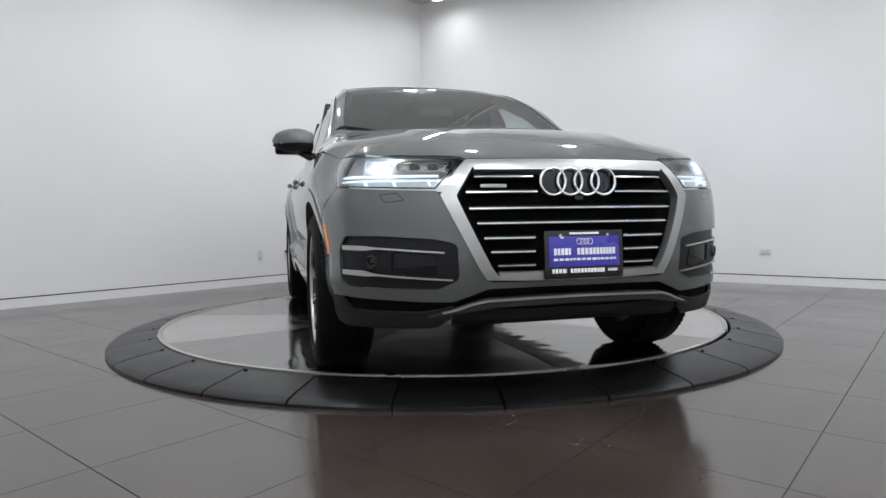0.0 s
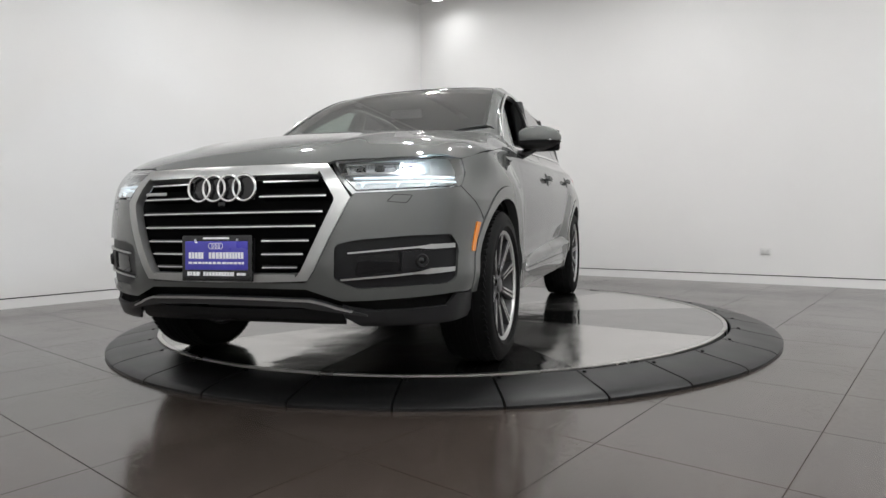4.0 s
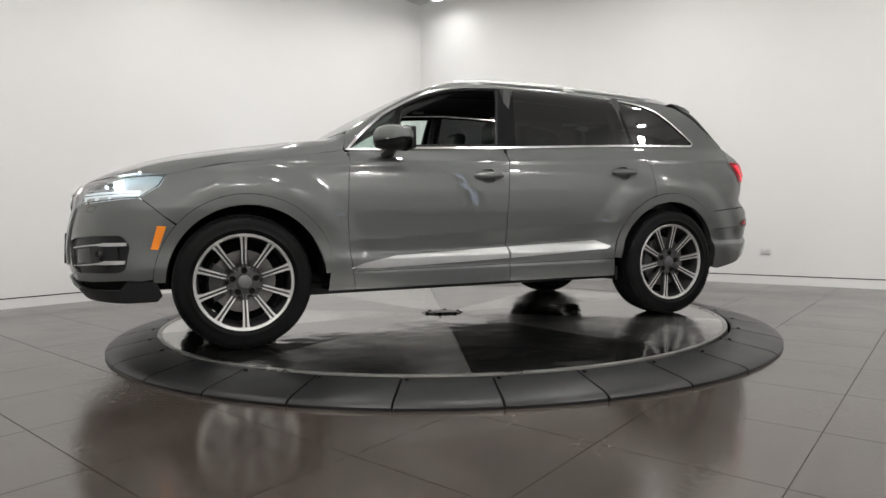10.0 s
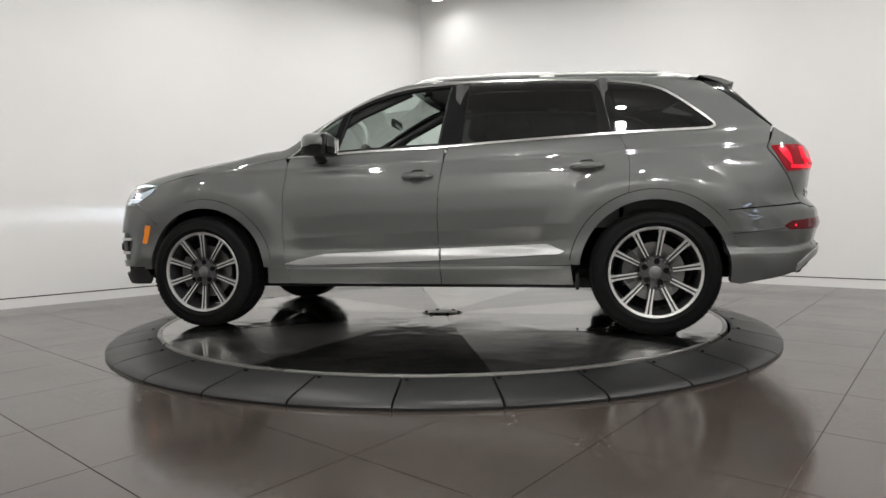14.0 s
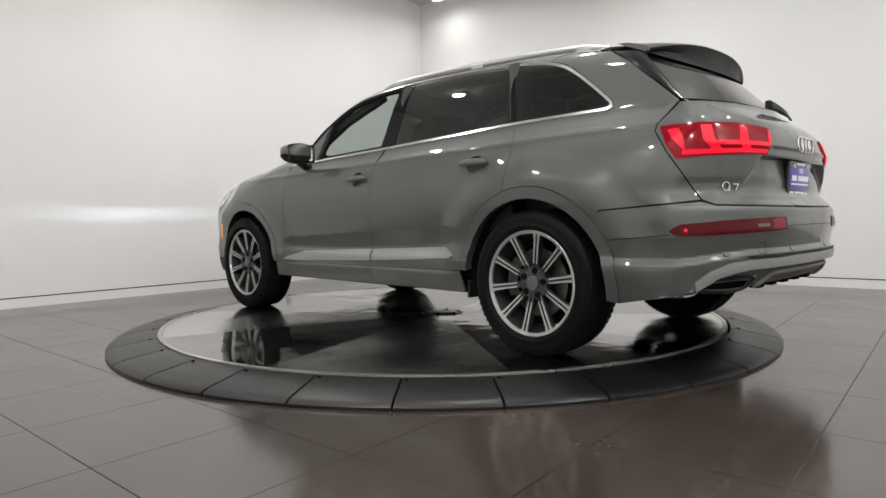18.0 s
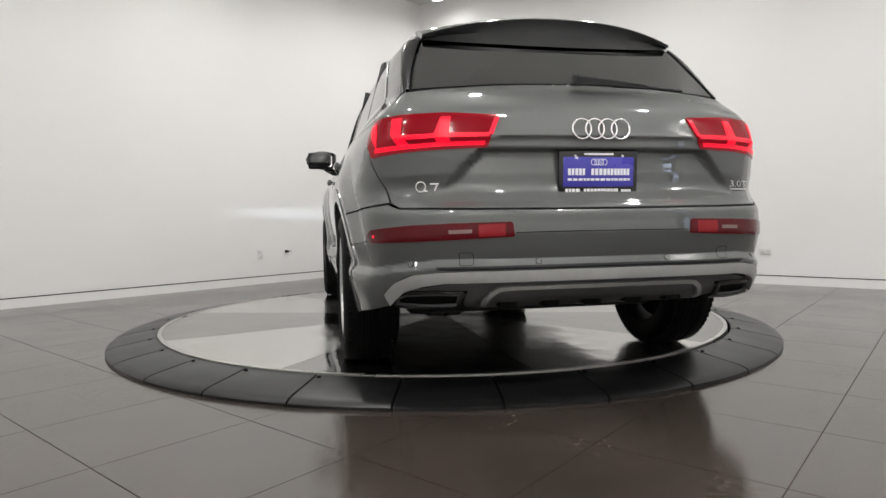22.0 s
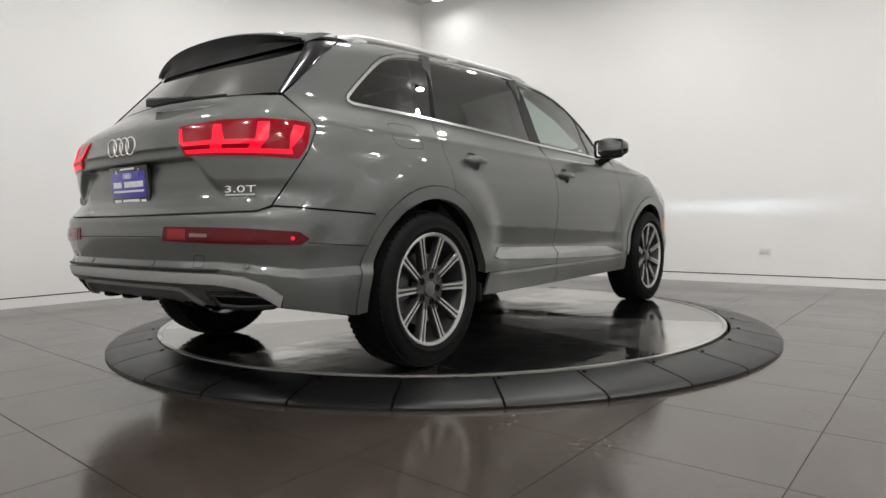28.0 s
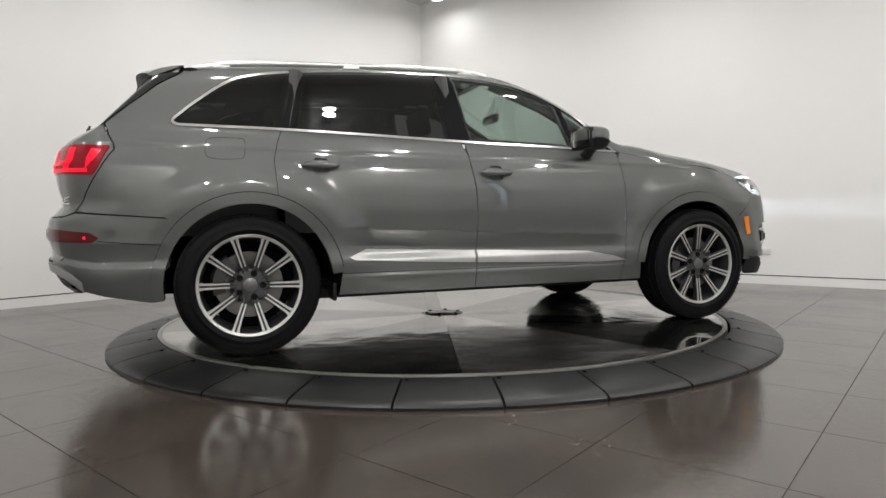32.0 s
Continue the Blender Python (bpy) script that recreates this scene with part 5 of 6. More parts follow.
def headlamp_inside():
    for sgn in (1, -1):
        def both(ob):
            for o in (ob if isinstance(ob, list) else [ob]):
                if sgn < 0:
                    o.scale[1] = -1
            return ob
        lamp = [o for o in car.children if o.name.startswith("headlamp")][0 if sgn > 0 else 1]
        for z0, z1, y0 in ((0.866, 0.8715, 0.560), (0.885, 0.890, 0.545)):
            strip = [at_front(y0, z0), at_front(0.70, z0 + 0.003), at_side(2.03, z0 + 0.008), at_side(2.03, z1 + 0.009), at_front(0.70, z1 + 0.004), at_front(y0, z1)]
            both(skin("running_light", strip, DRL_GLOW, lamp, "lit white light bar", off=-0.018, gap=0.0, rim=0.012, cell=(0.05, 0.01)))
        for y0 in (0.575, 0.70, 0.80):
            st = [at_front(y0, 0.850), at_front(y0 + 0.008, 0.850), at_front(y0 + 0.016, 0.873), at_front(y0 + 0.006, 0.873)]
            both(skin("running_light", st, DRL_GLOW, lamp, off=-0.017, gap=0.0, rim=0.012, cell=(0.05, 0.02)))
        fr = [at_front(0.525, 0.900), at_front(0.495, 0.948), at_front(0.70, 0.957), at_front(0.705, 0.903)]
        both(skin("lamp_bezel", fr, REFLECTOR, lamp, "chrome lamp bezel", off=-0.022, gap=0.0, rim=0.03, holes=[shrink(fr, 0.010)], cell=(0.03, 0.03)))
        fr2 = [at_front(0.716, 0.900), at_front(0.712, 0.958), at_front(0.80, 0.964), at_front(0.815, 0.904)]
        both(skin("lamp_bezel", fr2, BOWL, lamp, "grey lamp bezel", off=-0.022, gap=0.0, rim=0.004, holes=[shrink(fr2, 0.006)], cell=(0.03, 0.03)))
        both(skin("lamp_reflector", [at_front(0.50, 0.90), at_front(0.50, 0.95), at_front(0.70, 0.957), at_front(0.70, 0.90)], REFLECTOR, lamp, off=-0.05, gap=0.0, rim=0.0, cell=(0.04, 0.03)))
        for y0 in (0.57, 0.64):
            c = part("lamp_lens", lathe_bm([(0, 0.012), (0.012, 0.010), (0.02, 0.004), (0.023, 0.0)], 20, "z"), BLACK, lamp, "dark projector lens")
            q = place_of(at_front(y0, 0.928), off=-0.045)
            c.matrix_basis = pose(q[0], q[1] * sgn, q[2], 0, 80, 12 * sgn)
        # low beam: a bright plate, and above it a slit behind a lip that cuts the light off at the top
        q = place_of(at_front(0.755, 0.922), off=-0.060)
        at_lamp = pose(q[0], q[1] * sgn, q[2] - 0.020, 0, 0, 4 * sgn)
        for name, mat, dims, mid in (
            ("low_beam", HEAD_GLOW, (0.004, 0.056, 0.030), (-0.004, 0, 0.003)),
            ("beam_slit", BEAM, (0.002, 0.024, 0.0012), (0.0, 0, 0.0286)),
            ("beam_lip", MATT, (0.002, 0.044, 0.010), (0.027, 0, 0.0330)),
            ("beam_cover", MATT, (0.032, 0.044, 0.002), (0.012, 0, 0.0375)),
            ("beam_shelf", MATT, (0.024, 0.044, 0.002), (0.014, 0, 0.0250)),
            ("beam_wall", MATT, (0.030, 0.002, 0.032), (0.011, 0.030, 0.003)),
            ("beam_wall", MATT, (0.030, 0.002, 0.032), (0.011, -0.030, 0.003)),
            ("beam_side", MATT, (0.030, 0.002, 0.014), (0.013, 0.018, 0.0310)),
            ("beam_side", MATT, (0.030, 0.002, 0.014), (0.013, -0.018, 0.0310)),
        ):
            part(name, box_bm(*dims, mid), mat, lamp, "dazzling lit low beam" if mat is HEAD_GLOW else "", smooth=False).matrix_basis = at_lamp


BEAM = simple("beam_source", (1, 1, 1), 0.3, emit=(0.74, 0.88, 1.0), power=150000.0)


def fog_bars():
    for pts in (((0.535, 0.587), (0.70, 0.599), (0.776, 0.604), (0.812, 0.599), (0.886, 0.600), (0.886, 0.618), (0.822, 0.618), (0.785, 0.612), (0.70, 0.606), (0.535, 0.593)),
                ((0.505, 0.481), (0.70, 0.493), (0.770, 0.499), (0.808, 0.497), (0.888, 0.502), (0.888, 0.521), (0.820, 0.520), (0.780, 0.508), (0.70, 0.500), (0.505, 0.487))):
        skin("fog_bar", [at_front(*q) for q in pts], SILVER, car, "satin silver bar across the bumper recess", off=-0.002, gap=0.0, rim=0.008, mirror=True, cell=(0.03, 0.02))
    dark = rounded([at_front(0.56, 0.503), at_front(0.575, 0.578), at_front(0.715, 0.590), at_front(0.715, 0.512)], 0.01)
    skin("recess_panel", dark, PILLAR, car, "gloss black inner panel", off=-0.0135, gap=0.0, rim=0.004, mirror=True)
    pod = rounded([at_front(0.722, 0.514), at_front(0.722, 0.592), at_front(0.865, 0.596), at_front(0.868, 0.520)], 0.008)
    skin("sensor_pod", pod, SATIN, car, "satin black sensor housing", off=-0.007, gap=0.0, rim=0.012, mirror=True)
    for s in (1, -1):
        eye = stick("distance_sensor", lathe_bm([(0, 0.004), (0.013, 0.004), (0.016, 0.010), (0.024, 0.011), (0.029, 0.0)], 24, "z"), DARKTRIM, car, at_front(0.790, 0.553), -0.007, "round dark distance sensor", side=s)
        part("sensor_lens", lathe_bm([(0, 0.0085), (0.008, 0.007), (0.013, 0.0045)], 18, "z"), BLACK, eye)
    amber = [at_side(1.938, 0.706), at_side(1.893, 0.702), at_side(1.938, 0.576), at_side(1.975, 0.580)]
    skin("side_marker", amber, AMBER, car, "amber side marker", off=0.005, gap=0.0, rim=0.012, mirror=True, cell=(0.02, 0.02))
    cover = rounded([at_front(0.665, 0.792), at_front(0.69, 0.822), at_front(0.755, 0.818), at_front(0.735, 0.785)], 0.008)
    skin("washer_cover", cover, GAP, car, off=0.0006, gap=0.0, rim=0.0, mirror=True, holes=[shrink(cover, 0.0022)], cell=(0.02, 0.02))


def door_handles():
    for x, z in HANDLES:
        for s in (1, -1):
            bm = bmesh.new()
            rings = []
            n = 13
            for i in range(n):
                t = -1 + 2 * i / (n - 1)
                w = 0.0175 * (1 - abs(t) ** 5) ** 0.5 + 0.002
                h = 0.010 + 0.026 * (1 - t * t) ** 0.6
                rings.append([bm.verts.new((0.104 * t, w * math.cos(a), h + 0.010 * math.sin(a))) for a in (2 * math.pi * k / 10 for k in range(10))])
            for i in range(n - 1):
                for k in range(10):
                    bm.faces.new((rings[i][k], rings[i + 1][k], rings[i + 1][(k + 1) % 10], rings[i][(k + 1) % 10]))
            bm.faces.new(rings[0])
            bm.faces.new(rings[-1])
            h_ = stick("door_handle", bm, PAINT, car, (x, z), 0.0, "body-coloured pull handle", side=s)
            part("lock_line", box_bm(0.002, 0.030, 0.012, (0.062, 0, 0.030)), GAP, h_)


def mirrors():
    for s in (1, -1):
        m = new("door_mirror")
        m.parent = car
        tagged(m, "grey door mirror with black lower half")
        bm = bmesh.new()
        # housing as rings along y, wider inboard
        def shell(bmx, z_lo, z_hi, grow=0.0):
            rings = []
            n = 12
            for i in range(n + 1):
                t = i / n
                y = 0.880 + 0.242 * t
                k = math.sin(math.pi * (0.16 + 0.80 * t) ** 0.9) ** 0.48 if t < 1 else 0.18
                k = max(k, 0.18)
                cx_, cz = 0.610 - 0.035 * t, 1.205 + 0.012 * t
                ring = []
                for j in range(20):
                    a = 2 * math.pi * j / 20
                    ca, sa = math.cos(a), math.sin(a)
                    ex = (abs(ca) ** 0.55) * (1 if ca > 0 else -1)
                    ez = (abs(sa) ** 0.6) * (1 if sa > 0 else -1)
                    px_ = cx_ + (0.132 if ca > 0 else 0.098) * k * ex
                    pz = cz + (0.082 if sa > 0 else 0.066) * k * ez
                    ring.append(bmx.verts.new((px_, y * s, min(max(pz, z_lo), z_hi))))
                rings.append(ring)
            for i in range(n):
                for j in range(20):
                    f = (rings[i][j], rings[i + 1][j], rings[i + 1][(j + 1) % 20], rings[i][(j + 1) % 20])
                    bmx.faces.new(f)
            bmx.faces.new(rings[0])
            bmx.faces.new(rings[-1])
        shell(bm, 1.196, 2.0)
        part("mirror_cap", bm, PAINT, m, "body-coloured mirror cap")
        bm = bmesh.new()
        shell(bm, 0.0, 1.194)
        part("mirror_base", bm, MATT, m, "black mirror underside")
        bm = box_bm(0.004, 0.176, 0.102, (0, 0, 0), 0.02)
        gl = part("mirror_glass", bm, CHROME, m, "mirror glass")
        gl.matrix_basis = pose(0.520, 1.000 * s, 1.208, 0, 0, -4 * s)
        part("mirror_rim", box_bm(0.012, 0.212, 0.132, (0.5275, 1.000 * s, 1.208), 0.02), MATT, m)
        part("mirror_foot", tube_bm([(0.63, 0.86 * s, 1.118), (0.628, 0.90 * s, 1.122), (0.620, 0.95 * s, 1.150), (0.610, 0.98 * s, 1.175)], 0.038, 12, 0.7), BLACK, m, "black mirror foot")
        part("indicator", box_bm(0.05, 0.11, 0.006, (0.660, 1.02 * s, 1.197), 0.002), REFLECTOR, m)


def roof_rails():
    for s in (1, -1):
        pts = []
        for i in range(25):
            t = i / 24
            x = 0.05 - 1.80 * t
            q = down(np.array([[x, 0.585 + 0.022 * math.sin(math.pi * t)]]))[0]
            lift = 0.036 * min(1.0, math.sin(math.pi * t) * 4.0)
            pts.append((q[0], q[1] * s, q[2] + lift * 0.5 - 0.006))
        rail = part("roof_rail", tube_bm(pts, 0.0125, 12, 1.35), SILVER, car, "satin silver roof rail")
        for t in (2, 12, 22):
            q = pts[t]
            part("rail_foot", box_bm(0.10, 0.024, 0.05, (q[0], q[1], q[2] - 0.018), 0.008), SILVER, rail)


def spoiler():
    bm = bmesh.new()
    rings = []
    n = 24
    for i in range(n + 1):
        y = -0.608 + 1.216 * i / n
        k = abs(y) / 0.608
        xt = -2.090 + 0.105 * k**2.2
        zt = 1.612 - 0.062 * k**2.4
        x0, z0 = -1.80, float(down(np.array([[-1.80, min(abs(y), 0.56)]]))[0][2]) + 0.003
        zg = 1.478 + 0.048 * k**2
        xg = float(tail_x(np.array([zg]))[0]) + 0.106 * (abs(y) / 0.65) ** 2
        ring = [(x0, z0), (x0 * 0.66 + xt * 0.34, z0 * 0.66 + zt * 0.34 + 0.010), (x0 * 0.3 + xt * 0.7, z0 * 0.3 + zt * 0.7 + 0.010), (xt + 0.013, zt + 0.003), (xt, zt - 0.006), (xt + 0.003, zt - 0.018), ((xt + xg) / 2 + 0.012, (zt + zg) / 2), (xg - 0.010, zg), (xg + 0.03, zg + 0.02)]
        rings.append([bm.verts.new((q[0], y, q[1])) for q in ring])
    m = len(rings[0])
    for i in range(n):
        for j in range(m):
            f = bm.faces.new((rings[i][j], rings[i + 1][j], rings[i + 1][(j + 1) % m], rings[i][(j + 1) % m]))
            f.material_index = 1 if 4 <= j <= 7 else 0
    bm.faces.new(rings[0])
    bm.faces.new(rings[-1])
    sp = part("roof_spoiler", bm, PAINT, car, "roof spoiler, body-coloured above and black beneath")
    sp.data.materials.append(MATT)
    part("brake_light", box_bm(0.012, 0.34, 0.008, (-2.063, 0, 1.571), 0.003), RED_UNLIT, sp, "unlit dark red high brake light")


RED_DULL = simple("bright_red_lens", (0.18, 0.006, 0.010), 0.2, spec=0.3, coat=0.2, emit=(1.0, 0.01, 0.02), power=0.03)


def rear_fittings():
    # wiper
    bm = bmesh.new()
    rings = []
    for y, z, h, x, dpt in ((0.048, 1.280, 0.030, -2.346, 0.026), (0.042, 1.283, 0.042, -2.352, 0.034), (-0.04, 1.279, 0.033, -2.354, 0.032), (-0.17, 1.273, 0.024, -2.346, 0.026), (-0.285, 1.268, 0.017, -2.334, 0.020), (-0.305, 1.266, 0.009, -2.328, 0.014)):
        rings.append([bm.verts.new((x + dx * dpt, y, z + dz * h)) for dx, dz in ((-0.5, -0.5), (-0.5, 0.25), (-0.2, 0.5), (0.5, 0.5), (0.5, -0.5))])
    for p1, p2 in zip(rings[:-1], rings[1:]):
        for i in range(5):
            bm.faces.new((p1[i], p1[(i + 1) % 5], p2[(i + 1) % 5], p2[i]))
    bm.faces.new(rings[0])
    bm.faces.new(rings[-1])
    w = part("rear_wiper", bm, SATIN, car, "black rear wiper arm", angle=25)
    part("wiper_blade", tube_bm([(-2.340, -0.14, 1.264), (-2.330, -0.32, 1.262), (-2.298, -0.48, 1.259)], 0.007, 6), MATT, w)
    em = part("ring_emblem", torus_bm(0.0385, 0.0042), CHROME, car, "four plain chrome rings")
    em.matrix_basis = pose(-2.512, -0.081, 1.060, 86, 0, -90)
    for k in range(1, 4):
        r = new("ring", em.data)
        r.parent = em
        r.location = (-0.054 * k, 0, 0)
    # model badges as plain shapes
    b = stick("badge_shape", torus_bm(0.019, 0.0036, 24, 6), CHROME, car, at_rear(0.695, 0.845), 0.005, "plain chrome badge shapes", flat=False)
    part("badge_bar", box_bm(0.020, 0.006, 0.004, (0.017, -0.017, 0)), CHROME, b, smooth=False)
    part("badge_bar", box_bm(0.034, 0.006, 0.004, (0.055, 0.010, 0)), CHROME, b, smooth=False)
    part("badge_bar", box_bm(0.0065, 0.030, 0.004, (0.0, 0.0, 0)), CHROME, b, smooth=False).matrix_basis = pose(0.061, -0.004, 0, 0, 0, -25)
    cu = bpy.data.curves.new("engine_badge", "FONT")
    cu.body, cu.size, cu.extrude, cu.align_x = "3.0T", 0.052, 0.0015, "CENTER"
    cu.materials.append(CHROME)
    tx = new("engine_badge", cu)
    q = place_of(at_rear(0.690, 0.838))
    m = Matrix.Diagonal((1, -1, 1, 1)) @ frame_on(q, 0.007) @ Matrix.Diagonal((-1, 1, 1, 1))
    tx.matrix_basis = m @ Matrix.Diagonal((1.5, 0.72, 1, 1))
    tx.parent = car
    tagged(tx, "small chrome engine badge")
    part("badge_bar", box_bm(0.085, 0.009, 0.003, (0, -0.014, 0.0)), SILVER, tx, smooth=False)
    # light signature
    lamps = [o for o in car.children if o.name.startswith("tail_lamp")]
    for k, sgn in enumerate((1, -1)):
        bars = [
            [at_rear(0.462, 0.998), at_rear(0.60, 0.996), at_rear(0.78, 0.988), at_side(-2.26, 0.984), at_side(-2.26, 1.004), at_rear(0.78, 1.006), at_rear(0.60, 1.012), at_rear(0.455, 1.013)],
            [at_rear(0.445, 1.030), at_rear(0.60, 1.030), at_rear(0.76, 1.024), at_rear(0.76, 1.044), at_rear(0.60, 1.048), at_rear(0.438, 1.046)],
            [at_rear(0.585, 1.012), at_rear(0.635, 1.012), at_rear(0.645, 1.048), at_rear(0.615, 1.112), at_rear(0.578, 1.112), at_rear(0.590, 1.05)],
            [at_rear(0.735, 1.006), at_rear(0.775, 1.006), at_rear(0.80, 1.05), at_rear(0.79, 1.115), at_rear(0.755, 1.115), at_rear(0.765, 1.05)],
            [at_rear(0.446, 1.040), at_rear(0.428, 1.040), at_rear(0.398, 1.104), at_rear(0.414, 1.106)],
            [at_side(-2.27, 1.00), at_side(-2.215, 1.06), at_side(-2.19, 1.10), at_side(-2.235, 1.105), at_side(-2.26, 1.06)],
        ]
        for bar in bars:
            ob = skin("light_bar", bar, RED_GLOW, lamps[k], "glowing red light bar", off=0.0085, gap=0.0, rim=0.002, cell=(0.04, 0.02))
            if sgn < 0:
                ob.scale[1] = -1
        dots = [o for o in car.children if o.name.startswith("rear_reflector")][k]
        pt = part("glow_dot", lathe_bm([(0, 0.003), (0.006, 0.002), (0.008, 0)], 12, "z"), RED_GLOW, dots, "small glowing red light")
        mm = frame_on(place_of(at_side(-2.285, 0.652)), 0.004)
        pt.matrix_basis = mm if sgn > 0 else Matrix.Diagonal((1, -1, 1, 1)) @ mm @ Matrix.Diagonal((-1, 1, 1, 1))
        fl = rounded([at_rear(0.40, 0.652), at_rear(0.40, 0.698), at_rear(0.50, 0.696), at_rear(0.50, 0.650)], 0.004)
        ob = skin("fog_light", fl, RED_DULL, dots, off=0.0055, gap=0.0, rim=0.002)
        wl = [at_rear(0.525, 0.664), at_rear(0.525, 0.678), at_rear(0.61, 0.676), at_rear(0.61, 0.662)]
        o2 = skin("reverse_light", wl, REVERSE, dots, "pale reverse light", off=0.0058, gap=0.0, rim=0.002)
        for o in (ob, o2):
            if sgn < 0:
                o.scale[1] = -1
    # exhaust trims, tow covers, sensors
    for s in (1, -1):
        ring = [at_rear(0.552, 0.362), at_rear(0.548, 0.436), at_rear(0.66, 0.440), at_rear(0.775, 0.434), at_rear(0.815, 0.412), at_rear(0.800, 0.368), at_rear(0.66, 0.358)]
        ring = rounded(ring, 0.016)
        e = skin("exhaust_trim", ring, BLACK, car, "gloss black exhaust surround", off=-0.009, gap=0.0, rim=0.02, cell=(0.03, 0.02), holes=[shrink(ring, 0.012)])
        tip = shrink(ring, 0.013)
        skin("tailpipe_tip", tip, DIFFUSER, e, "dull steel tailpipe edge", off=-0.013, gap=0.0, rim=0.010, cell=(0.03, 0.02), holes=[shrink(tip, 0.005)])
        skin("tailpipe_depth", shrink(tip, -0.004), GAP, e, off=-0.034, gap=0.0, rim=0.0, cell=(0.04, 0.03))
        if s < 0:
            e.scale[1] = -1
        cov = rounded([at_rear(0.520, 0.540), at_rear(0.520, 0.590), at_rear(0.575, 0.590), at_rear(0.575, 0.540)], 0.010)
        ob = skin("tow_cover", cov, GAP, car, off=0.0006, gap=0.0, rim=0.0, holes=[shrink(cov, 0.0022)], cell=(0.02, 0.02))
        if s < 0:
            ob.scale[1] = -1
        for y, z in ((0.27, 0.552), (0.745, 0.545)):
            stick("sensor", lathe_bm([(0, 0.002), (0.010, 0.002), (0.0105, 0.0)], 18, "z"), PAINT, car, at_rear(y, z), 0.0005, side=s)
            stick("sensor_ring", torus_bm(0.0118, 0.0012, 20, 6), GAP, car, at_rear(y, z), 0.0002, side=s)
    hoop = [at_rear(y, z) for y, z in ((0.480, 0.372), (0.455, 0.430), (0.425, 0.452), (0.36, 0.456), (0.2, 0.457))]
    half = [(u, z) for u, z in hoop] + [rear_mid(0.457), rear_mid(0.441)] + [(at_rear(y, z)) for y, z in ((0.2, 0.441), (0.36, 0.440), (0.415, 0.436), (0.440, 0.418), (0.462, 0.370))]
    skin("diffuser_hoop", half, GREYTRIM, car, "satin grey diffuser outline", off=-0.006, gap=0.0, rim=0.02, joined=True, cell=(0.03, 0.02))
    # Fins coloured near black, the darkness of the recesses between them put in.
    for i in range(5):
        y = -0.36 + 0.18 * i
        part("diffuser_fin", box_bm(0.05, 0.075, 0.026, (-2.405, y, 0.378), 0.008), GAP, car)
    # fuel flap outline on the right flank
    flap = rounded([at_side(-1.505, 1.055), at_side(-1.495, 1.175), (-1.64, 1.178), at_side(-1.70, 1.165), at_side(-1.705, 1.065), (-1.645, 1.050)], 0.03)
    ob = skin("fuel_flap", flap, GAP, car, "fuel flap outline", off=0.0006, gap=0.0, rim=0.0, holes=[shrink(flap, 0.0025)], cell=(0.03, 0.03))
    ob.scale[1] = -1
    # lines of the bumper joints
    seam = [at_rear(0.36, 0.6655), at_rear(0.2, 0.667), rear_mid(0.6675), rear_mid(0.6640), at_rear(0.2, 0.6635), at_rear(0.36, 0.662)]
    skin("bumper_seam", seam, GAP, car, off=0.0008, gap=0.0, rim=0.0, joined=True)
    outer = [at_side(-2.225, 0.6345), at_side(-2.084, 0.6215), at_side(-1.935, 0.6095), at_side(-1.935, 0.6060), at_side(-2.084, 0.6180), at_side(-2.225, 0.6310)]
    skin("bumper_seam", outer, GAP, car, off=0.0008, gap=0.0, rim=0.0, mirror=True)
    groove = [at_rear(0.66, 0.536), at_rear(0.3, 0.540), rear_mid(0.540), rear_mid(0.5255), at_rear(0.3, 0.5255), at_rear(0.64, 0.5235)]
    skin("bumper_groove", groove, MATT, car, "dark groove above the band", off=0.004, gap=0.0, rim=0.0, joined=True, cell=(0.02, 0.006))


